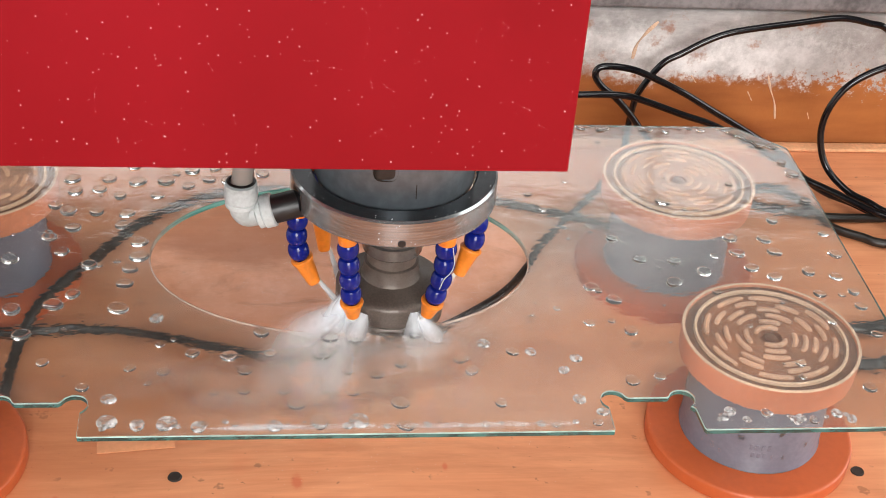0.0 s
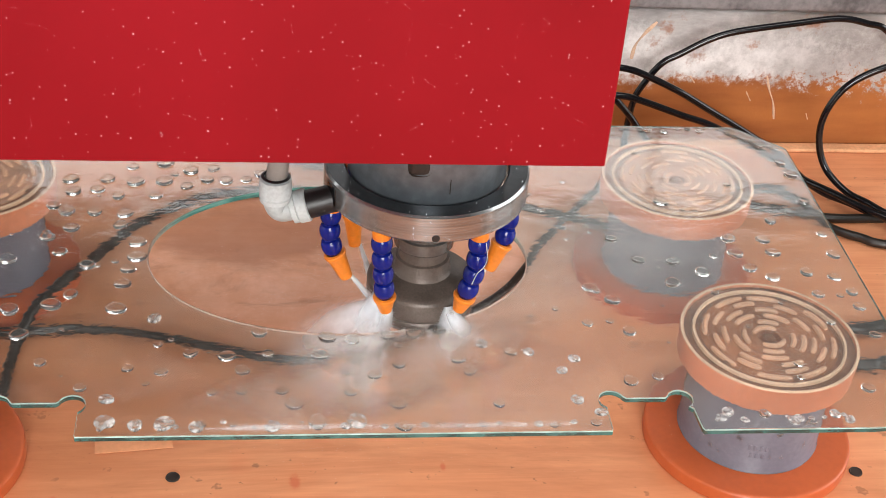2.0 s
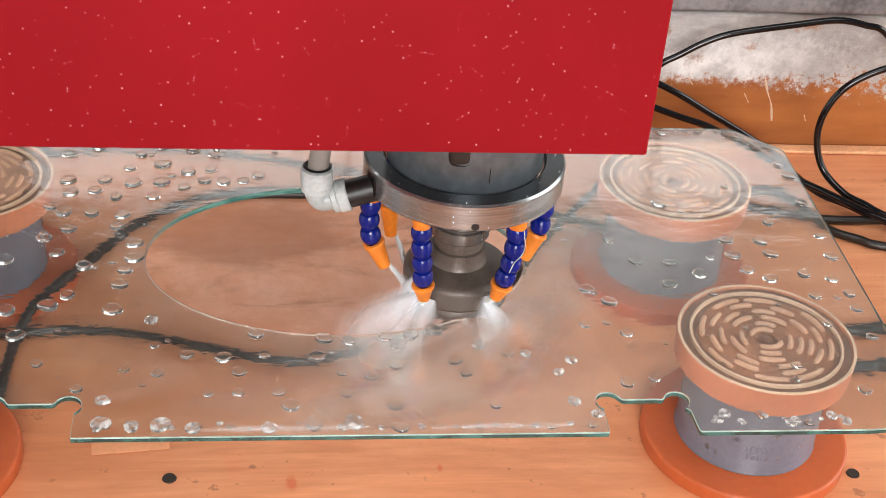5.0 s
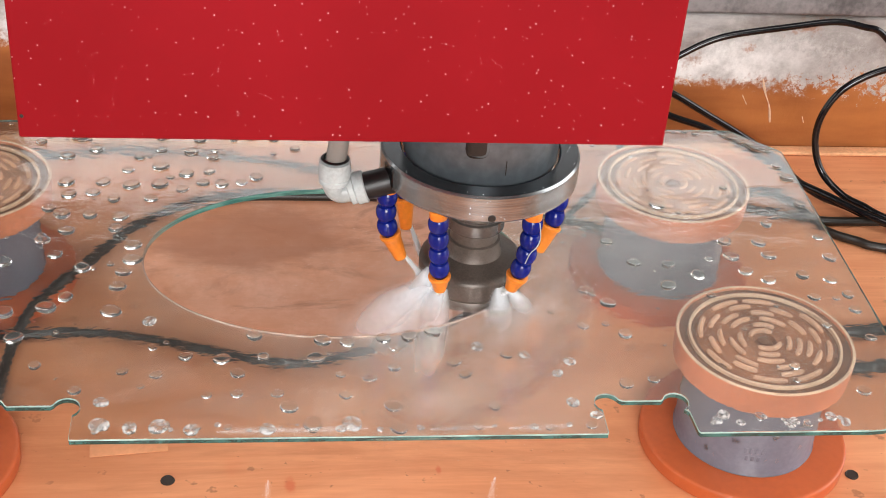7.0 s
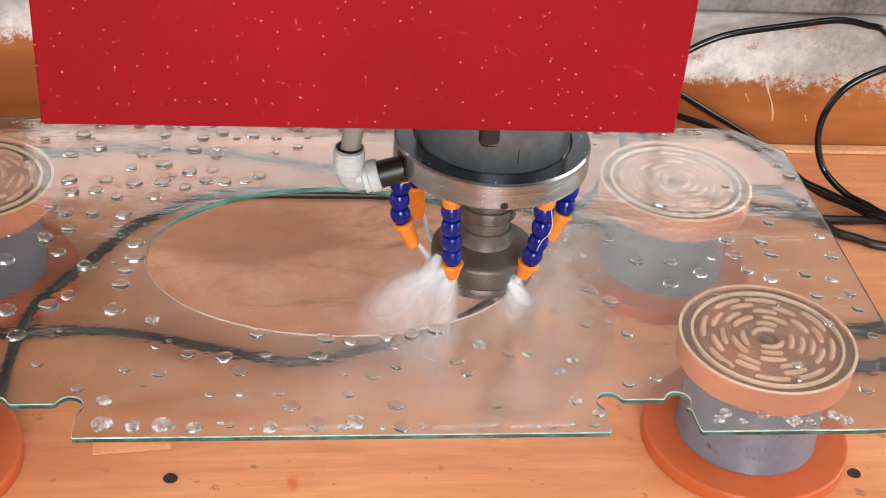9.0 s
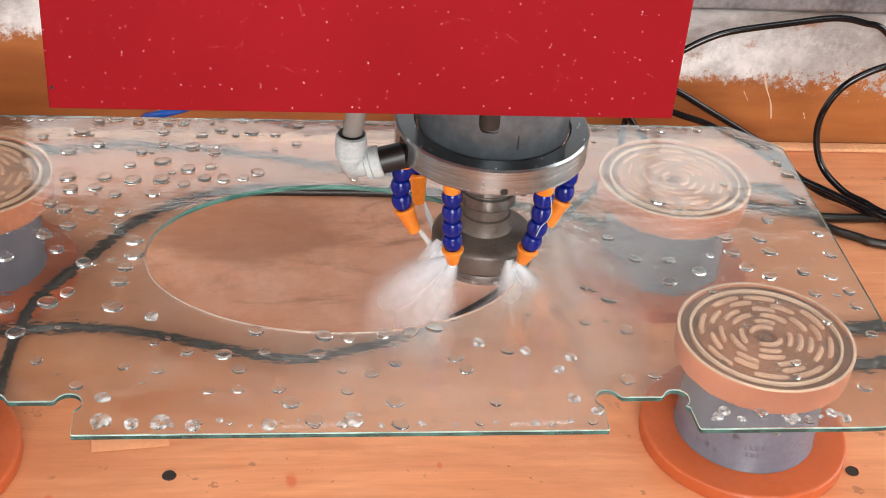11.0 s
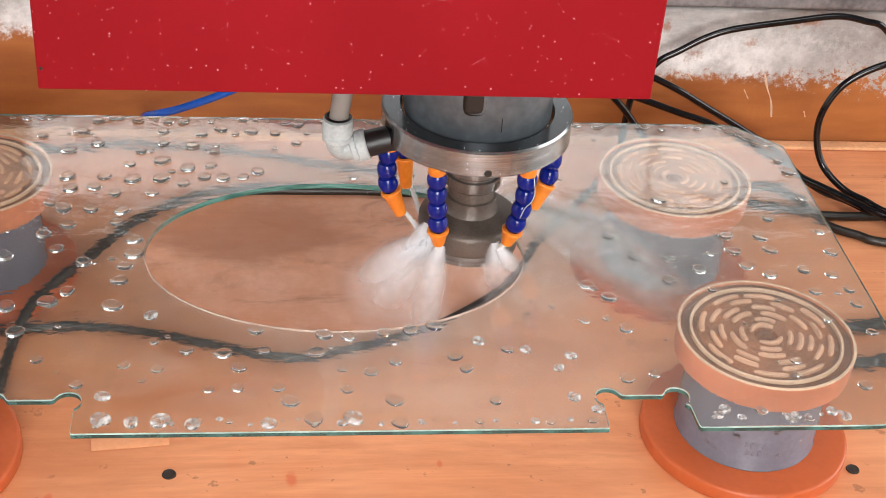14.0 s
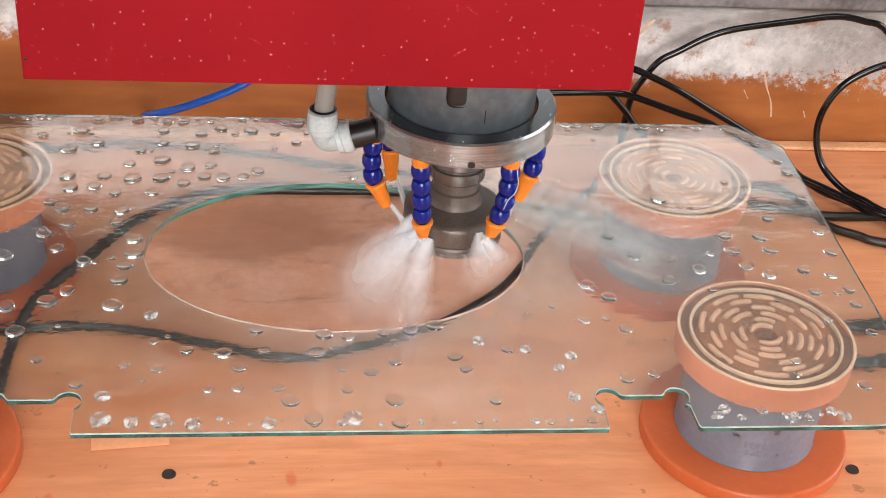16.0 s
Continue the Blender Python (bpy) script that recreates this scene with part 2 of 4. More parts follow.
def ground_rim():
    """The cut edge of the hole: deep green on the far side, painted pale on the near side for its bright line as the
    camera sees it.
    """
    m = Mat("ground_rim", rough=0.12, IOR=1.5, Transmission_Weight=0.3)
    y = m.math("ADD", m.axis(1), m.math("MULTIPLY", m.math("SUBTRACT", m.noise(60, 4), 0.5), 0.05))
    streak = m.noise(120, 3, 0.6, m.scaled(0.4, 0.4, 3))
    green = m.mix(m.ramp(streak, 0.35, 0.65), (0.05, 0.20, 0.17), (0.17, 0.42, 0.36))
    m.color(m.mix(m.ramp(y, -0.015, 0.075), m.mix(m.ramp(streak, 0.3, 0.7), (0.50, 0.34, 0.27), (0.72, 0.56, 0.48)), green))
    return m


def brushed_steel():
    """Turned steel with fine lines round it, water marks and dull patches."""
    m = Mat("machined_steel", rough=0.2, metal=0.85)
    lines = m.noise(900, 2, 0.5, m.scaled(0.03, 0.03, 1))
    marks = m.noise(55, 5, 0.65, m.scaled(1, 1, 0.5))
    c = m.mix(m.ramp(lines, 0.3, 0.7), (0.28, 0.295, 0.305), (0.44, 0.46, 0.47))
    c = m.mix(m.ramp(marks, 0.58, 0.74, 0, 0.6), c, (0.20, 0.19, 0.18))
    m.color(c)
    m.rough(m.ramp(marks, 0.35, 0.65, 0.13, 0.25))
    return m.bump(lines, 0.05, 0.0003)


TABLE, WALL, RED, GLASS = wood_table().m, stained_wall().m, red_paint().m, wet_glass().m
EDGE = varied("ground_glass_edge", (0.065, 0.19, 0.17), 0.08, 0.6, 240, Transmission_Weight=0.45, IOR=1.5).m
# upper bevel painted pale for the sky's white reflection along it
ARRIS_GLEAM = varied("glass_arris_gleam", (0.38, 0.53, 0.48), 0.1, 0.4, 300).m
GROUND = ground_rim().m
STRIP = varied("pale_orange_strip", (0.80, 0.42, 0.22), 0.4).m
GREY_LIP = varied("dusty_grey_steel", (0.19, 0.172, 0.172), 0.6, 0.55, 40).m
ORANGE_BASE = varied("orange_plastic", (0.48, 0.098, 0.028), 0.32, 0.1, 50).m
POD_GREY = varied("grey_cast_plastic", (0.160, 0.158, 0.195), 0.24, 0.13, 70, relief=0.3).m
CAP = varied("tan_rubber", (0.62, 0.215, 0.105), 0.5, 0.22, 60).m
# darker copies of the cap's rubber paint the shade in its floor and grooves
CAP_FLOOR = varied("shaded_floor_rubber", (0.30, 0.105, 0.042), 0.55, 0.35, 90).m
CAP_GROOVE = varied("shaded_groove_rubber", (0.20, 0.075, 0.034), 0.4, 0.35, 120).m
SLURRY = varied("pink_slurry", (0.44, 0.215, 0.135), 0.55, 0.3, 140, relief=0.5).m
HOSE_RUBBER = varied("dirty_black_rubber", (0.014, 0.009, 0.006), 0.4, 0.5, 90).m
# paler than the rest of the cap, for its raised rim and ridges
RIM = varied("pale_rim_rubber", (0.66, 0.42, 0.28), 0.5, 0.2, 80).m
RIDGE = varied("pale_ridge_rubber", (0.58, 0.305, 0.185), 0.5, 0.2, 80).m
STEEL = brushed_steel().m
DARK_STEEL = varied("dark_ring_steel", (0.07, 0.075, 0.08), 0.2, 0.3, 60, 0.6).m
SPINDLE = varied("blued_spindle_steel", (0.15, 0.178, 0.198), 0.32, 0.35, 30, 0.45).m
TOOL = varied("grey_grinding_steel", (0.17, 0.155, 0.145), 0.28, 0.35, 120, 0.65, 0.3).m
WHEEL = varied("diamond_wheel_bond", (0.115, 0.09, 0.075), 0.38, 0.3, 160, 0.3, 0.4).m
BLACK = varied("black_rubber", (0.004, 0.004, 0.005), 0.11, 0.3, 80, Specular_IOR_Level=0.5).m
BLACK_MATT = varied("black_plastic", (0.008, 0.007, 0.007), 0.3, 0.3, 80).m
BLUE = varied("blue_link_plastic", (0.004, 0.012, 0.18), 0.09, 0.2, 90, Specular_IOR_Level=0.35).m
BLUE_TUBE = varied("blue_air_tube", (0.008, 0.07, 0.36), 0.25, 0.2, 90).m
ORANGE_TIP = varied("orange_nozzle_plastic", (0.86, 0.24, 0.02), 0.35, 0.15, 90).m
WHITE_FIT = varied("white_fitting_plastic", (0.50, 0.545, 0.545), 0.35, 0.2, 100).m
TUBE = varied("cloudy_tube", (0.32, 0.30, 0.275), 0.3, 0.25, 60, Transmission_Weight=0.35).m
# near-black discs and blocks in this colour stand for shade in openings
HOLE_SHADE = varied("dark_hole_shade", (0.030, 0.019, 0.014), 0.8).m
WATER = Mat("water", (0.96, 0.99, 0.98), 0.02, IOR=1.33, Transmission_Weight=0.97).m

MIST = Mat("spray_water", (0.985, 0.99, 1.0), 0.5).m
JET = varied("white_water_jet", (0.96, 0.97, 0.98), 0.3, 0.05, 300, relief=0.5, IOR=1.33, Transmission_Weight=0.45).m
FILM = varied("pale_film", (0.73, 0.32, 0.16), 0.2, 0.1, 60).m


# ---- mesh helpers ----
def mesh_of(bm, name, material, smooth=True):
    me = bpy.data.meshes.new(name)
    bmesh.ops.recalc_face_normals(bm, faces=bm.faces)
    bm.to_mesh(me)
    bm.free()
    for poly in me.polygons:
        poly.use_smooth = smooth
    for mt in material if isinstance(material, (list, tuple)) else [material]:
        me.materials.append(mt)
    if smooth:
        me.set_sharp_from_angle(angle=radians(38))
    return me


def part(name, bm, material=None, parent=None, label="", smooth=True):
    ob = new(name, mesh_of(bm, name, material, smooth) if isinstance(bm, bmesh.types.BMesh) else bm)
    ob.parent = parent
    if label:
        tagged(ob, label)
    return ob


def lathe(profile, seg=48, at=(0, 0, 0)):
    """Turn (radius, z) pairs about the upright axis; ends at radius 0 close."""
    bm = bmesh.new()
    rings = []
    for r, z in profile:
        if r < 1e-6:
            rings.append([bm.verts.new((at[0], at[1], at[2] + z))])
        else:
            rings.append([bm.verts.new((at[0] + r * math.cos(2 * math.pi * i / seg), at[1] + r * math.sin(2 * math.pi * i / seg), at[2] + z)) for i in range(seg)])
    for a, b in zip(rings, rings[1:]):
        for i in range(seg):
            j = (i + 1) % seg
            vs = [a[i % len(a)], a[j % len(a)], b[j % len(b)], b[i % len(b)]]
            vs = list(dict.fromkeys(vs))
            if len(vs) > 2:
                bm.faces.new(vs)
    return bm


def box(x0, x1, y0, y1, z0, z1, bevel=0.0, bm=None):
    out = bm or bmesh.new()
    made = bmesh.ops.create_cube(out, size=1)["verts"]
    for v in made:
        v.co = Vector(((x0 + x1) / 2 + v.co.x * (x1 - x0), (y0 + y1) / 2 + v.co.y * (y1 - y0), (z0 + z1) / 2 + v.co.z * (z1 - z0)))
    if bevel:
        edges = list({e for v in made for e in v.link_edges})
        bmesh.ops.bevel(out, geom=edges, offset=bevel, segments=3, profile=0.5, affect="EDGES")
    return out


def smooth_path(points, n=8):
    """Catmull-Rom through the points."""
    ps = [Vector(q) for q in points]
    ps = [2 * ps[0] - ps[1]] + ps + [2 * ps[-1] - ps[-2]]
    out = []
    for i in range(1, len(ps) - 2):
        a, b, c, d = ps[i - 1:i + 3]
        for k in range(n):
            t = k / n
            out.append(0.5 * ((2 * b) + (c - a) * t + (2 * a - 5 * b + 4 * c - d) * t * t + (3 * b - a - 3 * c + d) * t ** 3))
    return out + [ps[-2]]


def sweep(path, radius, seg=12, bm=None):
    """A round tube along the path; radius is one number or a function of 0..1."""
    bm = bm or bmesh.new()
    path = [Vector(q) for q in path]
    side, rings = None, []
    for i, q in enumerate(path):
        way = (path[min(i + 1, len(path) - 1)] - path[max(i - 1, 0)]).normalized()
        if side is None:
            side = way.orthogonal().normalized()
        side = (side - way * side.dot(way)).normalized()
        other = way.cross(side)
        r = radius(i / (len(path) - 1)) if callable(radius) else radius
        rings.append([bm.verts.new(q + r * (math.cos(2 * math.pi * k / seg) * side + math.sin(2 * math.pi * k / seg) * other)) for k in range(seg)])
    for a, b in zip(rings, rings[1:]):
        for k in range(seg):
            bm.faces.new((a[k], a[(k + 1) % seg], b[(k + 1) % seg], b[k]))
    bm.faces.new(rings[0])
    bm.faces.new(rings[-1])
    return bm


# ---- the large structure ----
def grid_sheet(x0, x1, y0, y1, z, nx, ny):
    bm = bmesh.new()
    vs = [[bm.verts.new((x0 + (x1 - x0) * i / nx, y0 + (y1 - y0) * j / ny, z)) for i in range(nx + 1)] for j in range(ny + 1)]
    for j in range(ny):
        for i in range(nx):
            bm.faces.new((vs[j][i], vs[j][i + 1], vs[j + 1][i + 1], vs[j + 1][i]))
    return bm


GLASS_TOP, THICK = 0.096, 0.0040
WALL_Y = 0.342

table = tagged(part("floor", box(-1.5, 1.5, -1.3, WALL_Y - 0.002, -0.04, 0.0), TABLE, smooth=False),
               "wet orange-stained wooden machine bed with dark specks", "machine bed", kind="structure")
wall = tagged(part("wall_north", box(-1.5, 1.5, WALL_Y, WALL_Y + 0.02, -0.04, 0.140, 0.003), WALL, smooth=False),
              "orange painted tray wall crusted with pale glass dust", "tray wall", kind="structure")
lip = tagged(part("trim", box(-1.5, 1.5, WALL_Y - 0.004, WALL_Y + 0.10, 0.142, 0.172, 0.004), GREY_LIP),
             "dusty grey steel lip along the top of the tray wall", "wall lip", kind="structure")
tagged(part("machine_base", box(-1.42, 1.42, -1.22, WALL_Y + 0.02, -0.85, -0.041, 0.01), varied("grey_machine_paint", (0.24, 0.25, 0.26), 0.5, 0.2, 8).m),
       "plain grey painted machine base under the bed", "machine base", kind="structure")
strip = tagged(part("baseboard", box(-1.5, 1.5, WALL_Y - 0.015, WALL_Y - 0.002, 0.0005, 0.004, 0.001), STRIP),
               "pale orange strip at the foot of the tray wall", "strip", kind="structure")
ground = tagged(part("ground", grid_sheet(-60, 60, -60, 60, -0.85, 4, 4), varied("concrete", (0.30, 0.29, 0.28), 0.8, 0.2, 6).m),
                "grey concrete workshop floor below the machine", "floor", kind="structure")


PLASTER = varied("grey_plaster", (0.36, 0.35, 0.34), 0.85, 0.2, 5).m
# unseen far wall and ceiling kept dark so that the glass reflects less
DARK_PLASTER = varied("dark_backdrop_plaster", (0.15, 0.138, 0.13), 0.85, 0.3, 5).m
FRAME = varied("grey_window_frame", (0.30, 0.31, 0.32), 0.5).m


def holed(x0, x1, y0, y1, hx0, hx1, hy0, hy1, depth):
    """A slab in x and y with one opening through it, from z = 0 to depth."""
    bm = bmesh.new()
    for a, b, c, d in ((x0, hx0, y0, y1), (hx1, x1, y0, y1), (hx0, hx1, y0, hy0), (hx0, hx1, hy1, y1)):
        box(a, b, c, d, 0, depth, 0, bm)
    return bm


def workshop():
    """Unseen plain walls and a roof, added to close the place round the machine and shape its light through openings.
    """
    def wall_part(name, bm, m, label, material=PLASTER):
        ob = tagged(part(name, bm, material, smooth=False), label, "workshop wall", kind="structure")
        ob.matrix_basis = m
        return ob
    wall_part("wall_far", holed(-3, 3, -0.85, 3.1, -0.72, 1.9, 1.05, 1.70, 0.12), pose(0, 2.62, 0, 90, 0, 0), "unseen dark grey plaster wall added with one wide window", DARK_PLASTER)
    wall_part("wall_south", holed(-3, 3, -0.85, 3.1, -0.82, 0.82, 0.43, 1.97, 0.12), pose(0, -3.42, 0, 90, 0, 0), "unseen grey plaster wall added with a square light opening")
    wall_part("wall_west", holed(-3.54, 2.62, -0.85, 3.1, -1.4, 1.6, 0.05, 1.95, 0.12), pose(-3.12, 0, 0, 90, 0, 90), "unseen grey plaster side wall added with a large light opening")
    wall_part("wall_east", holed(-3.54, 2.62, -0.85, 3.1, -1.4, 1.6, 0.05, 1.95, 0.12), pose(3.0, 0, 0, 90, 0, 90), "unseen grey plaster side wall added with a large light opening")
    roof = wall_part("ceiling", holed(-3.12, 3.12, -3.54, 2.62, -1.6, 1.8, -1.75, -0.25, 0.1), pose(0, 0, 3.1), "unseen dark grey ceiling added with a long light opening", DARK_PLASTER)
    frame_mesh = bmesh.new()
    for x in (-0.72, 0.15, 1.02, 1.888):
        box(x, x + 0.012, 2.54, 2.58, 1.05, 1.70, 0, frame_mesh)
    box(-0.72, 1.9, 2.54, 2.58, 1.369, 1.381, 0, frame_mesh)
    wall_part("window_1", frame_mesh, pose(0, 0, 0), "unseen grey steel window frame added with six lights", FRAME)


workshop()


def bed_hole(x, y, r):
    # dark raised disc on the bed in place of a hole's shade
    lipped = part("bolt_hole", lathe([(0, 0.0006), (r * 0.85, 0.0006), (r, 0.0012), (r * 1.12, 0.0002)], 28), HOLE_SHADE, table, "dark disc standing for a round bolt hole")
    lipped.location = (x, y, 0)


bed_hole(-0.114, -0.113, 0.0043)
bed_hole(0.359, -0.118, 0.0043)


# ---- suction pods ----
def suction_pod(clogged=False):
    pod = new("suction_pod")
    part("base_plate", lathe([(0, 0), (0.0724, 0), (0.0731, 0.0008), (0.0732, 0.0096), (0.0728, 0.0106), (0.0718, 0.0112), (0.0700, 0.0114), (0.0500, 0.0114), (0, 0.0114)], 96), ORANGE_BASE, pod, "round orange plastic base plate")
    cast = part("body", lathe([(0, 0.0115), (0.0496, 0.0115), (0.0499, 0.0125), (0.0492, 0.0140), (0.0487, 0.0690), (0.0485, 0.0706), (0, 0.0708)], 96), POD_GREY, pod, "grey cast cylinder")
    top = GLASS_TOP - THICK - 0.0004
    cap = part("cap", lathe([(0, 0.0709), (0.0585, 0.0709), (0.0598, 0.0722), (0.0609, top - 0.0008), (0.0603, top - 0.0002), (0.0586, top - 0.0002), (0.0582, top - 0.0020)], 96), CAP, pod, "tan rubber suction cap")
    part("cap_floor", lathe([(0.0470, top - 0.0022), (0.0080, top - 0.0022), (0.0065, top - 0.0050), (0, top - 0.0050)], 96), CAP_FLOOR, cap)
    part("groove", lathe([(0.0584, top - 0.0023), (0.0525, top - 0.0023)], 96), CAP_GROOVE, cap, "groove in rubber coloured dark for its shade")
    part("groove", lathe([(0.0503, top - 0.0023), (0.0469, top - 0.0023)], 96), CAP_GROOVE, cap, "groove in rubber coloured dark for its shade")
    part("centre_hole", lathe([(0, 0.0006), (0.0036, 0.0006), (0.0044, 0)], 28), CAP_GROOVE, cap, "dark brown disc standing for the centre hole").location = (0, 0, top - 0.0023)
    if clogged:
        part("slurry", lathe([(0.0462, top - 0.0020), (0.0455, top - 0.0014), (0.0080, top - 0.0013), (0.0066, top - 0.0022)], 72), SLURRY, cap, "pale dried slurry filling the cap")
    part("sealing_ring", lathe([(0.0526, top - 0.0024), (0.0522, top - 0.0001), (0.0506, top - 0.0001), (0.0502, top - 0.0024)], 96), RIM, cap, "pale raised sealing ring")
    part("rim", lathe([(0.0608, top - 0.0006), (0.0605, top + 0.0001), (0.0588, top + 0.0001), (0.0585, top - 0.0006)], 96), RIM, cap, "pale raised rim")
    for k in range(7):
        a = radians(-128 + 4.6 * (k % 4) + 2 * (k // 4))
        mark = part("cast_mark", box(-0.0007, 0.0007, -0.0013, 0.0013, -0.0022, 0.0022, 0.0004), POD_GREY, cast)
        mark.matrix_basis = pose(0.0487 * math.cos(a), 0.0487 * math.sin(a), 0.034 - 0.0065 * (k // 4), 0, 0, math.degrees(a))
    # dark raised discs in place of the shade in the ports
    for k in range(6):
        a = radians(17 + 60 * k)
        part("suction_port", lathe([(0, 0.0003), (0.0024, 0.0003), (0.0030, 0)], 16), CAP_GROOVE, cap).matrix_basis = pose(0.0462 * math.cos(a), 0.0462 * math.sin(a), top - 0.0012)
    rnd = random.Random(4)
    for r, count, fill in ((0.0440, 8, 0.66), (0.0374, 8, 0.58), (0.0306, 7, 0.60), (0.0238, 5, 0.62), (0.0168, 4, 0.56), (0.0102, 2, 0.62)):
        turn = rnd.uniform(0, 6.28)
        for k in range(count):
            a0 = turn + 2 * math.pi * (k + rnd.uniform(-0.13, 0.13)) / count
            a1 = a0 + 2 * math.pi * fill / count
            rough_lift = rnd.random()
            path = [(r * math.cos(a0 + (a1 - a0) * i / 8), r * math.sin(a0 + (a1 - a0) * i / 8), top - 0.0014 - 0.0006 * rough_lift) for i in range(9)]
            part("ridge", sweep(path, lambda q: 0.0020 * min(1, 0.6 + 6 * min(q, 1 - q)), 8), RIDGE, cap)
    return tagged(pod, "grey suction pod with slurry-filled tan cap under the glass" if clogged else "grey suction pod with tan rubber cap on orange base", "suction pod", "pods under the glass")


pod = suction_pod()
pod.matrix_basis = pose(0.2878, -0.0814, 0, 0, 0, 20)
filled = suction_pod(True)
filled.matrix_basis = pose(0.2722, 0.1230, 0, 0, 0, 75)
copy_thing(filled, pose(-0.2723, 0.1162, 0, 0, 0, 140))
copy_thing(pod, pose(-0.2850, -0.0950, 0, 0, 0, 210))


# ---- the glass plate ----
HOLE_X, HOLE_Y, HOLE_A, HOLE_B = -0.00124, 0.01026, 0.13414, 0.09176


def plate_outline():
    """The right half from the middle of the front edge to the middle of the back edge, then its mirror."""
    def arc(cx, cy, r, a, b, n=14):
        return [(cx + r * math.cos(radians(a + (b - a) * i / n)), cy + r * math.sin(radians(a + (b - a) * i / n))) for i in range(n + 1)]
    half = [(0.0, -0.1785), (0.1605, -0.1785), (0.1610, -0.1770), (0.1612, -0.1590)]
    half += arc(0.1662, -0.1495, 0.0088, 235, 20)
    half += [(0.1760, -0.1478), (0.2010, -0.1478)]
    half += arc(0.2105, -0.1495, 0.0088, 160, -55)
    half += [(0.2178, -0.1590), (0.2190, -0.1770), (0.2198, -0.1785), (0.3230, -0.1785)]
    half += arc(0.3300, -0.1320, 0.0465, -90, 0, 10) + [(0.3770, 0.1677)] + [(0.3735, 0.1720), (0.3430, 0.2010), (0.3390, 0.2030), (0.0, 0.2030)]
    return half + [(-x, y) for x, y in reversed(half[1:-1])]


def glass_plate():
    cu = bpy.data.curves.new("glass_plate", "CURVE")
    cu.dimensions, cu.fill_mode = "2D", "BOTH"
    cu.extrude, cu.bevel_depth, cu.bevel_resolution = THICK / 2 - 0.0008, 0.0008, 2
    hole = [(HOLE_X + HOLE_A * math.cos(2 * math.pi * i / 160), HOLE_Y + HOLE_B * math.sin(2 * math.pi * i / 160)) for i in range(160)]
    for pts in ([(x - 0.002, y) for x, y in plate_outline()], hole):
        sp = cu.splines.new("POLY")
        sp.points.add(len(pts) - 1)
        for q, (x, y) in zip(sp.points, pts):
            q.co = (x, y, 0, 1)
        sp.use_cyclic_u = True
    tmp = new("tmp", cu)
    me = bpy.data.meshes.new_from_object(tmp.evaluated_get(bpy.context.evaluated_depsgraph_get()))
    bpy.data.objects.remove(tmp)
    bm = bmesh.new()
    bm.from_mesh(me)
    bmesh.ops.remove_doubles(bm, verts=bm.verts, dist=1e-5)
    bmesh.ops.recalc_face_normals(bm, faces=bm.faces)
    for f in bm.faces:
        c = f.calc_center_median()
        by_hole = ((c.x - HOLE_X) / HOLE_A) ** 2 + ((c.y - HOLE_Y) / HOLE_B) ** 2 < 1.1
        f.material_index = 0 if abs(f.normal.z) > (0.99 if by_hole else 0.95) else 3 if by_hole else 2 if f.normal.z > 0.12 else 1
    plate = part("glass_plate", bm, [GLASS, EDGE, ARRIS_GLEAM, GROUND], smooth=False)
    plate.location.z = GLASS_TOP - THICK / 2
    plate.visible_shadow = False
    return tagged(plate, "wet clear glass plate with oval hole and notched edge", "glass plate")


glass_plate()


# ---- water drops on the glass ----
def drop_mesh(k):
    rnd = random.Random(k)
    bm = lathe([(0, 0.0), (0.97, 0.0), (1.0, 0.04), (0.995, 0.10), (0.965, 0.17), (0.91, 0.225), (0.83, 0.262), (0.72, 0.282), (0.55, 0.292), (0.3, 0.296), (0, 0.297)], 28)
    a, b = rnd.uniform(0, 6), rnd.uniform(0.02, 0.09)
    for v in bm.verts:
        t = math.atan2(v.co.y, v.co.x)
        s = 1 + b * math.cos(2 * t + a) + 0.4 * b * math.cos(3 * t + 2 * a)
        v.co.x, v.co.y = v.co.x * s, v.co.y * s
    return mesh_of(bm, "water_drop", WATER)


def frothy():
    m = Mat("frothy_water", (0.86, 0.88, 0.87), 0.25, IOR=1.33, Transmission_Weight=0.55)
    foam = m.noise(0.9, 3, 0.6)
    m.color(m.mix(m.ramp(foam, 0.35, 0.65), (0.86, 0.90, 0.89), (0.97, 0.97, 0.96)))
    m.l.new(m.ramp(foam, 0.42, 0.70, 0.97, 0.45), m.b.inputs["Transmission Weight"])
    return m.bump(foam, 0.15, 0.12)


DROPS = [drop_mesh(k) for k in range(6)]
FROTH = [me.copy() for me in DROPS]
FROTH_WATER = frothy().m
for me in FROTH:
    me.materials[0] = FROTH_WATER
drop_rnd = random.Random(11)


def drop(x, y, r, froth=False):
    me = (FROTH if froth else DROPS)[drop_rnd.randrange(6)]
    ob = part("water_drop", me)
    ob.matrix_basis = Matrix.LocRotScale((x, y, GLASS_TOP + 0.00005), Euler((0, 0, drop_rnd.uniform(0, 6.28))), (r, r, r * drop_rnd.uniform(1.0, 1.5)))
    tagged(ob, "white frothy water drop on the glass plate" if froth else "clear rounded water drop lying on the glass plate", "water drop", "drops on the glass")


def drops(text, lo=0.0038, hi=0.0056, froth=0.0):
    """Drops at x,y in millimetres."""
    for xy in text.split():
        x, y = (float(v) / 1000 for v in xy.split(","))
        drop(x, y, 1.16 * drop_rnd.uniform(lo, hi), drop_rnd.random() < froth)


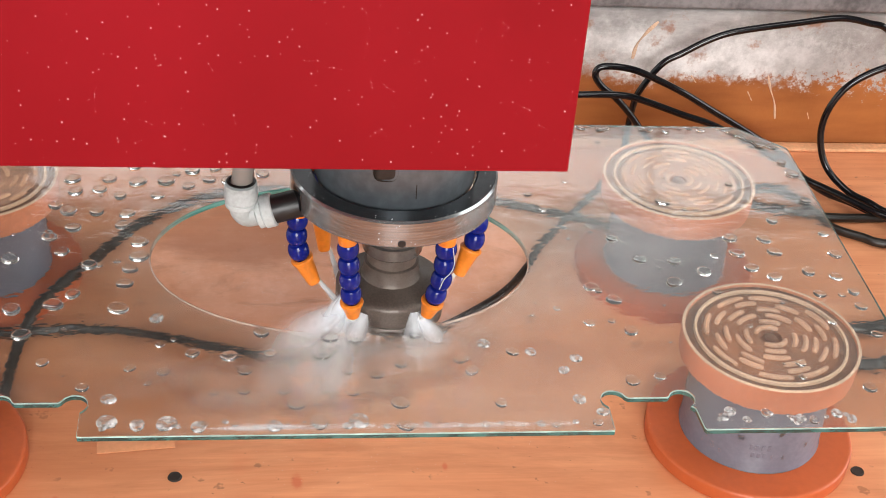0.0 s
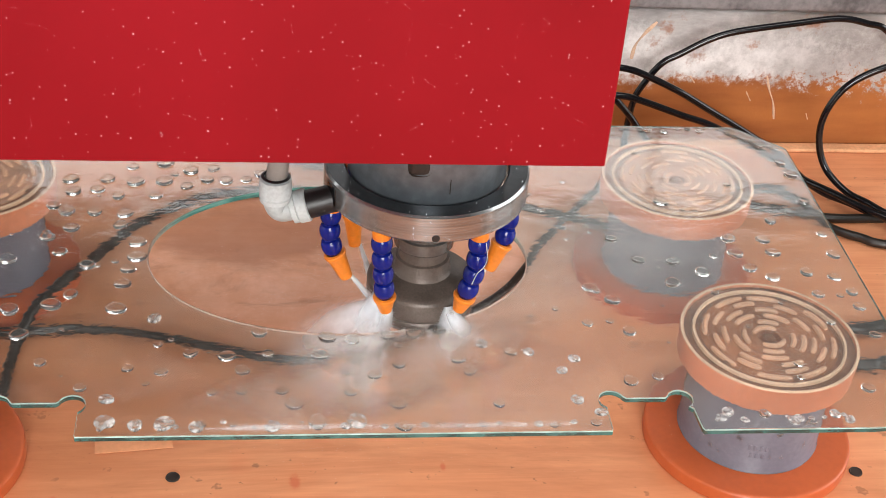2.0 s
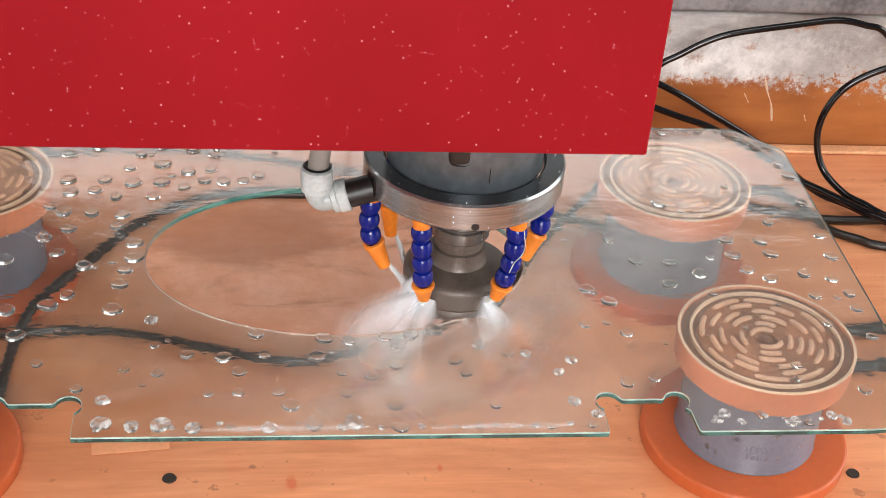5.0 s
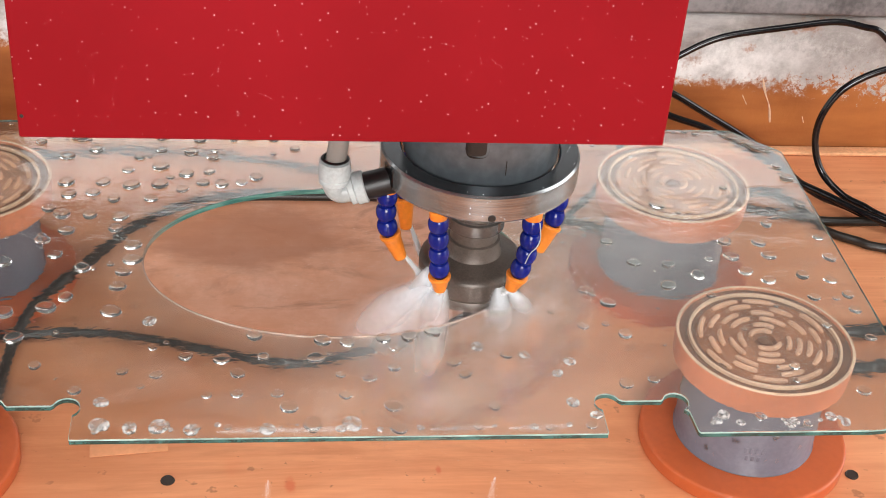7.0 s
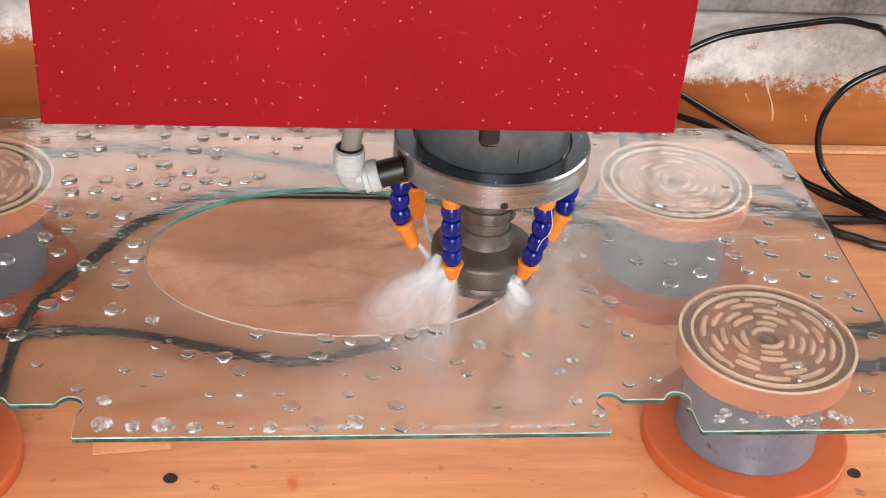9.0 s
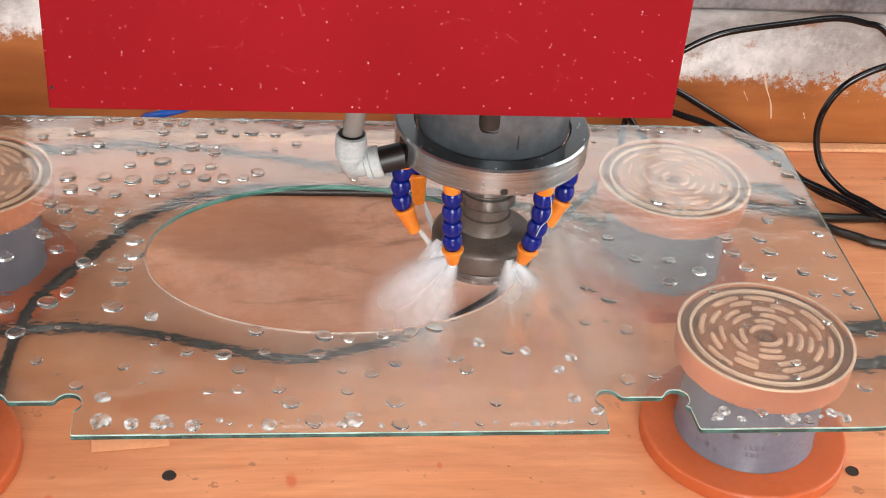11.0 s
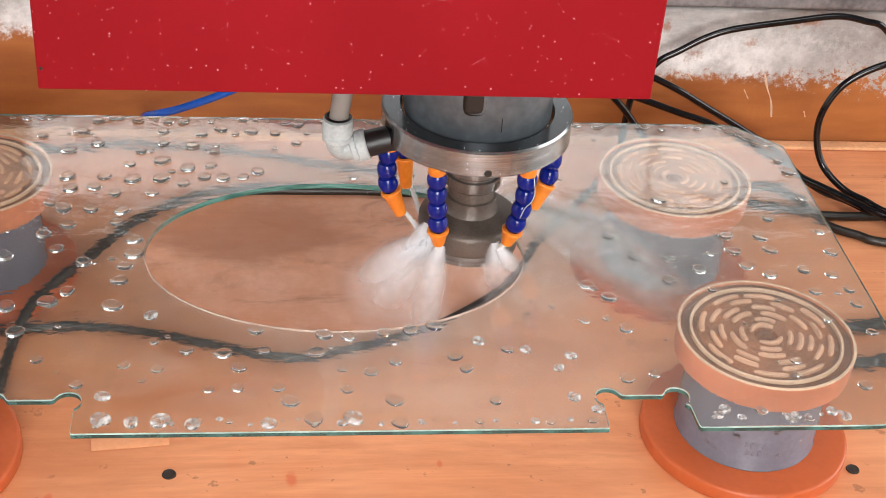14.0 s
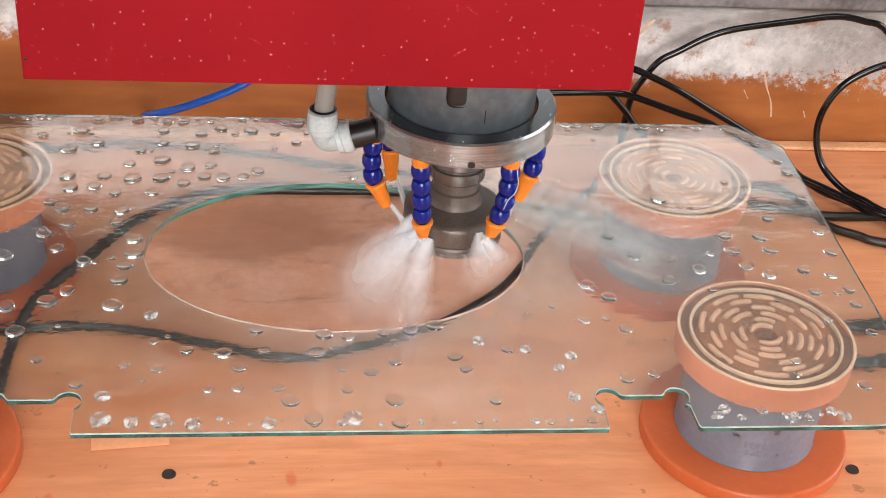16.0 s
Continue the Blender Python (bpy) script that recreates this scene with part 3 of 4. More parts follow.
def drops_all():
    # behind the hole
    drops("-185,194 -154,195 -118,194 -88,183 -64,180 -45,177 -27,192 -225,168 -196,175 -182,158 -203,147 -148,147 -133,178 -132,159 -103,174 -109,156 -92,147 -28,162 -155,127 -131,132 -111,122 -94,126 -58,118 -69,110", 0.0036, 0.0054)
    drops("-199,108 -172,109 -151,105 -130,106 -98,109 -113,100 -84,108 -195,91 -178,94 -162,85 -135,86", 0.0042, 0.0056)
    # beside the oval hole
    drops("-207,71 -197,64 -177,63 -191,42 -206,30 -195,12 -229,3 -155,61 -157,46 -175,-4 -182,-38 -193,-50 -219,-55 -209,-82 -142,6 -147,-9 -149,-26 -151,-54 -143,24 -245,-20 -236,-84 -252,12", 0.0042, 0.0058)
    # in front of the hole
    drops("-192,-110 -138,-116 -85,-140 -42,-139 0,-141 -165,-135 92,-153", 0.0026, 0.0036)
    drops("-117,-120 -100,-102 -77,-105 -51,-102 -18,-104 -57,-81 -13,-86 3,-88 27,-84 44,-82 60,-77 -67,-119 -67,-139 16,-124 32,-114 -35,-152 29,-152 -125,-65", 0.0034, 0.0050, 0.1)
    # along the front edge
    drops("-148,-146 -147,-167 -129,-170 -112,-169 -93,-172 -48,-172 -21,-168 3,-168 31,-173", 0.0040, 0.0056, 0.7)
    drops("142,-150 155,-162 236,-163 259,-165 288,-173 313,-172", 0.0026, 0.0038, 0.6)
    # towards the cut corner
    drops("199,31 214,4 239,2 258,-11 233,-24 289,32 289,12 315,31 318,14 295,-6 309,-17 336,-11 336,-38 355,-17 362,-35 361,-53 361,-85 336,-141 353,172 363,144 366,125 365,86 329,57 364,39 364,12 249,83 172,-30 185,-45", 0.0034, 0.0050)
    drops("88,-93 71,-109 77,-121 106,-102 118,-102 147,-109 137,-121 180,-132 199,-128 163,-71 190,-80", 0.0030, 0.0044, 0.3)
    # beads that hang on the back edge and the cut corner
    for k in range(60):
        t = (k + drop_rnd.uniform(0, 0.8)) / 60
        drop(-0.34 + 0.68 * t, 0.1995 - abs(drop_rnd.gauss(0, 0.004)), drop_rnd.uniform(0.0012, 0.0042))
    for k in range(16):
        t = (k + drop_rnd.uniform(0, 0.8)) / 16
        drop(0.334 + 0.034 * t - drop_rnd.uniform(0.001, 0.005), 0.199 - 0.030 * t - drop_rnd.uniform(0.001, 0.004), drop_rnd.uniform(0.0016, 0.0046))
    for k in range(26):
        t = (k + drop_rnd.uniform(0, 0.8)) / 26
        drop(-0.155 + 0.31 * t, -0.1735 + abs(drop_rnd.gauss(0, 0.0025)), drop_rnd.uniform(0.0010, 0.0034), k % 2 == 0)
    for k in range(12):
        drop(drop_rnd.uniform(0.225, 0.318), -0.1725 + abs(drop_rnd.gauss(0, 0.005)), drop_rnd.uniform(0.0014, 0.0040), True)
    # a loose scatter of small ones, none over the hole
    n = 0
    while n < 70:
        x, y = drop_rnd.uniform(-0.37, 0.37), drop_rnd.uniform(-0.14, 0.198)
        if ((x - HOLE_X) / 0.142) ** 2 + ((y - HOLE_Y) / 0.10) ** 2 < 1 or abs(x) > 0.345 and abs(y) > 0.10:
            continue
        drop(x, y, drop_rnd.uniform(0.0012, 0.0034))
        n += 1


drops_all()


def pod_beads():
    """Drops that cling to the side of the pod that stands clear of the glass."""
    for k in range(14):
        a, z = radians(drop_rnd.uniform(-150, -60)), drop_rnd.uniform(0.020, 0.052)
        r = drop_rnd.uniform(0.0009, 0.0019)
        ob = part("water_drop", DROPS[k % 6])
        way = Vector((math.cos(a), math.sin(a), 0))
        ob.matrix_basis = Matrix.LocRotScale((0.2878 + 0.0489 * way.x, -0.0814 + 0.0489 * way.y, z), way.to_track_quat("Z", "Y"), (r, r * 1.6, r * 0.8))
        tagged(ob, "small clear water drop clinging to the grey pod", "water drop", "drops on the pod")


pod_beads()


# ---- hoses and cables ----
def hose(name, points, r, material, label, category="hose", group="black hoses"):
    return tagged(part(name, sweep(smooth_path(points, 10), r, 12), material), label, category, group)


UNDER = "black rubber vacuum hose lying on the orange bed"
hose("vacuum_hose", [(-0.238, -0.084, 0.006), (-0.236, -0.032, 0.006), (-0.233, 0.020, 0.010), (-0.224, 0.054, 0.0158), (-0.209, 0.085, 0.0158), (-0.194, 0.112, 0.0140), (-0.178, 0.152, 0.007), (-0.160, 0.182, 0.006), (-0.120, 0.218, 0.006), (-0.072, 0.234, 0.006), (-0.009, 0.236, 0.006), (0.056, 0.235, 0.006), (0.13, 0.226, 0.006), (0.200, 0.186, 0.014), (0.245, 0.150, 0.024)], 0.0040, HOSE_RUBBER, UNDER)
hose("vacuum_hose", [(-0.262, 0.034, 0.006), (-0.236, 0.037, 0.005), (-0.193, 0.041, 0.005), (-0.141, 0.033, 0.005), (-0.099, 0.020, 0.005), (-0.054, 0.005, 0.005), (-0.028, 0.002, 0.005), (-0.009, 0.005, 0.005), (0.017, 0.013, 0.005), (0.044, 0.024, 0.005), (0.079, 0.043, 0.005), (0.113, 0.069, 0.005), (0.139, 0.095, 0.005), (0.160, 0.127, 0.005), (0.173, 0.152, 0.005), (0.202, 0.192, 0.005), (0.236, 0.238, 0.005), (0.262, 0.270, 0.005)], 0.0034, HOSE_RUBBER, UNDER)
hose("vacuum_hose", [(-0.32, 0.18, 0.005), (-0.300, 0.284, 0.005), (-0.229, 0.302, 0.005), (-0.175, 0.311, 0.005), (-0.079, 0.300, 0.005), (-0.008, 0.281, 0.005), (0.08, 0.262, 0.005)], 0.003, HOSE_RUBBER, UNDER)
hose("vacuum_hose", [(0.335, -0.060, 0.020), (0.379, 0.030, 0.006), (0.422, 0.036, 0.0055), (0.441, 0.040, 0.0055), (0.52, 0.045, 0.0055)], 0.005, HOSE_RUBBER, UNDER)
hose("vacuum_hose", [(0.336, -0.075, 0.020), (0.369, -0.004, 0.006), (0.405, -0.010, 0.0055), (0.424, -0.005, 0.0055), (0.52, 0.002, 0.0055)], 0.005, HOSE_RUBBER, UNDER)
hose("vacuum_hose", [(0.300, 0.168, 0.020), (0.335, 0.235, 0.006), (0.381, 0.220, 0.0045), (0.440, 0.205, 0.0045), (0.502, 0.204, 0.0045), (0.60, 0.21, 0.0045)], 0.004, HOSE_RUBBER, UNDER)
hose("vacuum_hose", [(0.320, 0.150, 0.020), (0.385, 0.245, 0.006), (0.422, 0.232, 0.006), (0.441, 0.190, 0.0045), (0.465, 0.172, 0.0045), (0.486, 0.161, 0.0045), (0.58, 0.14, 0.0045)], 0.004, HOSE_RUBBER, UNDER)
LOOP = "glossy black cable looped up against the tray wall"
hose("cable", [(0.275, 0.300, 0.006), (0.279, 0.312, 0.036), (0.281, 0.312, 0.061), (0.286, 0.312, 0.076), (0.301, 0.312, 0.100), (0.318, 0.312, 0.111), (0.341, 0.312, 0.125), (0.366, 0.312, 0.134), (0.417, 0.312, 0.143), (0.458, 0.312, 0.149), (0.486, 0.312, 0.145), (0.509, 0.312, 0.136), (0.545, 0.31, 0.09), (0.56, 0.29, 0.006)], 0.0031, BLACK, LOOP, "cable")
hose("cable", [(0.31, 0.29, 0.005), (0.282, 0.297, 0.046), (0.260, 0.297, 0.071), (0.245, 0.297, 0.083), (0.237, 0.297, 0.094), (0.239, 0.297, 0.102), (0.250, 0.297, 0.104), (0.271, 0.297, 0.101), (0.291, 0.297, 0.093), (0.320, 0.297, 0.079), (0.349, 0.297, 0.062), (0.380, 0.297, 0.044), (0.413, 0.295, 0.024), (0.437, 0.270, 0.010), (0.454, 0.247, 0.005), (0.474, 0.228, 0.005), (0.501, 0.200, 0.005), (0.56, 0.17, 0.005)], 0.0032, BLACK, LOOP, "cable")
hose("cable", [(0.13, 0.282, 0.07), (0.18, 0.282, 0.08), (0.222, 0.282, 0.083), (0.258, 0.282, 0.083), (0.280, 0.282, 0.078), (0.319, 0.282, 0.064), (0.353, 0.282, 0.052), (0.40, 0.275, 0.028), (0.435, 0.262, 0.012), (0.456, 0.237, 0.012), (0.497, 0.190, 0.012), (0.56, 0.16, 0.005)], 0.0032, BLACK, LOOP, "cable")
hose("cable", [(0.56, 0.262, 0.10), (0.525, 0.262, 0.128), (0.493, 0.262, 0.127), (0.461, 0.262, 0.109), (0.446, 0.262, 0.083), (0.445, 0.262, 0.054), (0.455, 0.256, 0.026), (0.471, 0.236, 0.013), (0.486, 0.217, 0.012), (0.499, 0.198, 0.012), (0.56, 0.15, 0.005)], 0.0032, BLACK, LOOP, "cable")
hose("air_tube", [(-0.160, 0.350, 0.018), (-0.160, 0.330, 0.026), (-0.159, 0.290, 0.047), (-0.154, 0.256, 0.067), (-0.142, 0.243, 0.0765), (-0.119, 0.242, 0.084), (-0.076, 0.242, 0.103), (-0.04, 0.25, 0.125), (0.0, 0.28, 0.14), (0.05, 0.315, 0.165), (0.08, 0.345, 0.172), (0.10, 0.40, 0.171)], 0.0034, BLUE_TUBE, "bright blue plastic air tube behind the glass plate", "tube", "blue tubes")

def wall_drip(points, r):
    """A pale run of dried slurry on the tray wall."""
    run = sweep(smooth_path([(x, WALL_Y - 0.0004, z) for x, z in points], 6), lambda q: r * (0.5 + 0.8 * q * (1 - q) + 0.3 * math.sin(9 * q)), 6)
    for v in run.verts:
        v.co.y = WALL_Y - 0.0004 + (v.co.y - WALL_Y + 0.0004) * 0.3
    part("dried_run", run, DRIED, wall, "pale run of dried slurry")


DRIED = varied("dried_slurry", (0.60, 0.40, 0.27), 0.8, 0.3, 200).m
wall_drip([(0.415, 0.075), (0.420, 0.061), (0.427, 0.046), (0.431, 0.029)], 0.0013)
wall_drip([(0.398, 0.058), (0.404, 0.048)], 0.0008)
wall_drip([(0.462, 0.036), (0.465, 0.029)], 0.0008)
wall_drip([(0.300, 0.128), (0.290, 0.116), (0.283, 0.104), (0.281, 0.090)], 0.0022)
wall_drip([(0.340, 0.074), (0.346, 0.066)], 0.0009)

scrap = tagged(part("film_scrap", box(-0.026, 0.026, -0.006, 0.006, 0, 0.0004, 0.0001), FILM), "small clear plastic strip lying on the bed", "plastic strip")
scrap.matrix_basis = pose(-0.142, -0.081, 0.0004, 0, 0, 6)


# ---- the grinding head; its axis is the local z axis ----
head = tagged(new("grinding_head"), "red-covered glass grinding spindle with blue coolant hoses", "grinding machine")


def cover():
    bm = box(-0.268, 0.079, -0.1365, 0.070, 0.2825, 0.62, 0.0012)
    body = part("cover", bm, RED, head, "red painted sheet-metal cover spotted with dried splashes", smooth=False)
    # small dark dot added in place of a notch at the cover's corner
    part("notch_dot", lathe([(0, 0.0008), (0.0007, 0.0007), (0.0011, 0)], 14), HOLE_SHADE, body).matrix_basis = pose(-0.2655, -0.1366, 0.2955, 90, 0, 0)


def spindle():
    body = part("spindle_body", lathe([(0, 0.196), (0.047, 0.196), (0.0500, 0.1985), (0.0510, 0.202), (0.0510, 0.2830)], 80), SPINDLE, head, "blue-grey steel spindle body")
    slot = part("slot", box(-0.0074, 0.0074, -0.0022, 0.004, -0.014, 0.040, 0.005), HOLE_SHADE, body, "dark rounded block standing for a slot")
    slot.matrix_basis = pose(-0.010, -0.0500, 0.237)
    part("mark", box(-0.0003, 0.0003, -0.0006, 0.0006, -0.005, 0.005), BLACK_MATT, body).matrix_basis = pose(0.009, -0.0503, 0.216)
    ring = part("coolant_ring", lathe([(0.0525, 0.186), (0.0535, 0.185), (0.0650, 0.185), (0.0660, 0.1862), (0.0660, 0.2025), (0.0648, 0.2040)], 96), STEEL, head, "bright machined steel coolant ring")
    # upper face and inner wall get a darker steel than the outer side
    part("ring_top", lathe([(0.0647, 0.2041), (0.0535, 0.2041), (0.0525, 0.2030), (0.0525, 0.186)], 96), DARK_STEEL, ring, "dark upper face of the ring")
    part("set_screw_hole", lathe([(0, 0.0005), (0.0021, 0.0005), (0.0026, 0)], 20), HOLE_SHADE, ring).matrix_basis = pose(0.0005, -0.0660, 0.1885, 90, 0, 0)
    part("collet_nut", lathe([(0.030, 0.196), (0.030, 0.184), (0.0226, 0.182), (0.0230, 0.1805), (0.0230, 0.1690), (0.0222, 0.1680), (0.0192, 0.1672), (0.0192, 0.1650), (0.0218, 0.1642), (0.0222, 0.1630), (0.0222, 0.1560), (0.0212, 0.1548), (0.0180, 0.1540), (0.0180, 0.1515), (0.0198, 0.1508), (0.0200, 0.1430), (0.0188, 0.1415), (0, 0.1415)], 64), TOOL, head, "ribbed grey steel tool holder").location = (0.0015, 0, 0)


def wheel():
    return part("grinding_wheel", lathe([(0, 0.1416), (0.0165, 0.1416), (0.0165, 0.1330), (0.0182, 0.1322), (0.0186, 0.1235), (0.0200, 0.1212), (0.0325, 0.1180), (0.0358, 0.1155), (0.0365, 0.1130), (0.0365, 0.1015), (0.0345, 0.0990), (0.0358, 0.0968), (0.0362, 0.0928), (0.0340, 0.0912), (0, 0.0912)], 72), WHEEL, head, "dark diamond grinding wheel")


def nozzle(path, links, tip):
    """A ball-link hose: an orange socket, blue links along the path, an orange tip at its end."""
    pts = smooth_path(path, 12)
    length = [0]
    for a, b in zip(pts, pts[1:]):
        length.append(length[-1] + (b - a).length)

    def at(s):
        i = min(max(next((k for k, v in enumerate(length) if v >= s), len(pts) - 1), 1), len(pts) - 1)
        w = (s - length[i - 1]) / max(1e-9, length[i] - length[i - 1])
        return pts[i - 1].lerp(pts[i], w), (pts[i] - pts[i - 1]).normalized()

    def place(ob, s):
        q, way = at(s)
        ob.matrix_basis = Matrix.Translation(q) @ way.to_track_quat("Z", "Y").to_matrix().to_4x4()

    root = part("coolant_nozzle", lathe([(0.0040, -0.004), (0.0060, -0.003), (0.0058, 0.003), (0.0046, 0.0045), (0, 0.0045)], 28), ORANGE_TIP, head, "orange and blue ball-link coolant nozzle")
    place(root, 0.001)
    inv = root.matrix_basis.inverted()
    body = length[-1] - tip - 0.003
    for k in range(links):
        s = 0.003 + body * (k + 0.5) / links
        h = body / links / 2
        link = part("link", lathe([(0.0036, -h * 1.3), (0.0040, -h * 0.98), (0.0055, -h * 0.90), (0.0064, -h * 0.62), (0.0069, -h * 0.20), (0.0068, h * 0.22), (0.0062, h * 0.58), (0.0052, h * 0.84), (0.0040, h * 0.97), (0.0036, h * 1.2)], 28), BLUE, root)
        place(link, s)
        link.matrix_basis = inv @ link.matrix_basis
    end = part("tip", lathe([(0.0056, -0.0006), (0.0073, 0.0), (0.0076, 0.0009), (0.0073, 0.0022), (0.0064, 0.0034), (0.0043, tip - 0.001), (0.0040, tip), (0.0026, tip), (0.0028, tip - 0.004), (0, tip - 0.004)], 28), ORANGE_TIP, root, "orange tapered tip")
    place(end, length[-1] - tip)
    end.matrix_basis = inv @ end.matrix_basis
    return at(length[-1])


def nozzles():
    outlets = []
    outlets.append(nozzle([(-0.0315, -0.052, 0.184), (-0.0298, -0.052, 0.1608), (-0.0282, -0.051, 0.1440), (-0.0260, -0.049, 0.1217)], 4, 0.0125))
    outlets.append(nozzle([(0.0298, -0.052, 0.184), (0.0296, -0.052, 0.1638), (0.0274, -0.052, 0.1480), (0.0212, -0.050, 0.1230)], 4, 0.0125))
    outlets.append(nozzle([(-0.0610, -0.020, 0.184), (-0.0618, -0.020, 0.1650), (-0.0590, -0.020, 0.1480), (-0.0474, -0.020, 0.1289)], 3, 0.021))
    outlets.append(nozzle([(0.0570, -0.004, 0.184), (0.0562, -0.004, 0.1620), (0.0535, -0.005, 0.1450), (0.0440, -0.008, 0.1262)], 3, 0.021))
    outlets.append(nozzle([(-0.0450, 0.036, 0.184), (-0.0448, 0.036, 0.1550), (-0.0432, 0.035, 0.1340), (-0.0385, 0.035, 0.1170)], 3, 0.025))
    return outlets


def feed():
    black = part("hose_connector", sweep([(-0.0780, -0.021, 0.1835), (-0.0560, -0.018, 0.1880), (-0.0500, -0.017, 0.192)], lambda q: 0.0092 if q < 0.9 else 0.0105, 24), BLACK_MATT, head, "black plastic hose connector")
    part("clamp_block", box(-0.008, 0.008, -0.008, 0.008, -0.010, 0.007, 0.003), BLACK, black).matrix_basis = pose(-0.0550, -0.020, 0.195, 0, 0, 20)
    elbow = part("elbow_fitting", sweep(smooth_path([(-0.0963, -0.020, 0.1935), (-0.0965, -0.020, 0.1850), (-0.0930, -0.020, 0.1795), (-0.0860, -0.020, 0.1805), (-0.0770, -0.020, 0.1832)], 6), 0.0077, 28), WHITE_FIT, head, "white plastic push-in elbow fitting")
    part("collar", lathe([(0.0082, -0.0040), (0.0100, -0.0035), (0.0102, -0.0008), (0.0097, -0.0002), (0.0097, 0.0006), (0.0103, 0.0012), (0.0104, 0.0080), (0.0100, 0.0090), (0.0100, 0.0094), (0.0100, 0.0120), (0.0080, 0.0126)], 36), WHITE_FIT, elbow).matrix_basis = pose(-0.0964, -0.020, 0.1905)
    part("collar", lathe([(0.0082, -0.0040), (0.0098, -0.0034), (0.0098, -0.0004), (0.0093, 0.0), (0.0107, 0.0006), (0.0109, 0.0066), (0.0102, 0.0074), (0.0085, 0.0078)], 36), WHITE_FIT, elbow).matrix_basis = Matrix.Translation((-0.0830, -0.020, 0.1812)) @ pose(0, 0, 0, 0, 72, 0)
    part("seal", lathe([(0.0075, 0), (0.0092, 0.0006), (0.0075, 0.0013)], 28), BLACK_MATT, elbow).matrix_basis = pose(-0.0962, -0.020, 0.2034)
    part("feed_tube", sweep([(-0.0962, -0.020, 0.200), (-0.0950, -0.020, 0.210), (-0.0935, -0.020, 0.222), (-0.0900, -0.018, 0.300)], 0.0066, 24), TUBE, head, "cloudy grey water tube")


def thread():
    pts = [(0.0330, -0.0590, 0.181), (0.0345, -0.0600, 0.170), (0.0325, -0.0605, 0.163), (0.0290, -0.0600, 0.158), (0.0265, -0.0598, 0.150)]
    part("thread", sweep(smooth_path(pts, 6), 0.0003, 6), WHITE_FIT, head, "loose white sealing thread")


cover()
spindle()
thread()
grind = wheel()
OUTLETS = nozzles()
feed()


# ---- water thrown by the head ----
def cloud(name, seed, count, place, parent, r=0.000062):
    """Many tiny drops as one mesh of four-sided grains."""
    rnd = np.random.RandomState(seed)
    pts = place(rnd, count)
    tet = np.array([(1, 1, 1), (-1, -1, 1), (-1, 1, -1), (1, -1, -1)]) * 0.8
    size = r * np.exp(rnd.normal(0, 0.3, (len(pts), 1, 1)))
    verts = (pts[:, None, :] + tet[None] * size).reshape(-1, 3)
    base = 4 * np.arange(len(pts))[:, None, None]
    faces = (base + np.array([(0, 1, 2), (0, 3, 1), (0, 2, 3), (1, 3, 2)])[None]).reshape(-1, 3)
    me = bpy.data.meshes.new(name)
    me.vertices.add(len(verts))
    me.vertices.foreach_set("co", verts.astype(np.float32).ravel())
    me.loops.add(faces.size)
    me.loops.foreach_set("vertex_index", faces.astype(np.int32).ravel())
    me.polygons.add(len(faces))
    me.polygons.foreach_set("loop_start", np.arange(0, faces.size, 3, dtype=np.int32))
    me.update(calc_edges=True)
    me.materials.append(MIST)
    ob = part(name, me, None, parent)
    return tagged(ob, "white spray of fine coolant drops", kind="stuff")


def burst(start, way, reach, spread, fall):
    """Grains that leave start along way, widen as they go and sink."""
    start, way = np.array(start), np.array(way) / np.linalg.norm(way)

    def place(rnd, n):
        s = np.minimum(np.abs(rnd.normal(0, 1, (n, 1))), 2.3) ** 1.5 * reach
        q = start + way * s + rnd.normal(0, 1, (n, 3)) * (0.0022 + spread * s)
        q[:, 2] -= fall * s[:, 0] ** 2 / reach
        return q[(q[:, 2] > 0.002)]
    return place


def stream(start, end):
    """Grains in a straight jet that frays towards its end."""
    a, b = np.array(start), np.array(end)

    def place(rnd, n):
        t = rnd.uniform(0, 1.05, (n, 1))
        return a + (b - a) * t + rnd.normal(0, 1, (n, 3)) * (0.0007 + 0.0016 * t * t)
    return place


def fan(rnd, n):
    """A thin sheet of spray that runs out over the glass round the wheel."""
    a = rnd.normal(-1.6, 1.0, n)
    streak = 0.55 + 0.45 * np.sin(a * 9 + 2) * np.sin(a * 23)
    d = 0.040 + np.abs(rnd.normal(0, 1, n)) * 0.055 * streak
    return np.stack([d * np.cos(a), d * np.sin(a), 0.0972 + np.abs(rnd.normal(0, 0.0012, n))], 1)


def ring_beads(rnd, n):
    """Water beads on the outer side and the upper rim of the coolant ring."""
    a = rnd.uniform(0, 2 * math.pi, n)
    z = np.where(rnd.uniform(0, 1, n) < 0.45, 0.2045, rnd.uniform(0.186, 0.203, n))
    r = np.where(z > 0.2042, rnd.uniform(0.054, 0.065, n), 0.0663)
    return np.stack([r * np.cos(a), r * np.sin(a), z], 1)


cloud("ring_beads", 6, 70, ring_beads, head, 0.00018)

TARGETS = [(-0.024, -0.030, 0.104), (0.018, -0.032, 0.106), (-0.033, -0.016, 0.107), (0.034, -0.008, 0.108), (-0.032, 0.012, 0.106)]
JETS = []
for (q, way), goal in zip(OUTLETS, TARGETS):
    cloud("water_jet", 20 + len(JETS), 10000, stream(q, goal), head)
    JETS.append(goal)


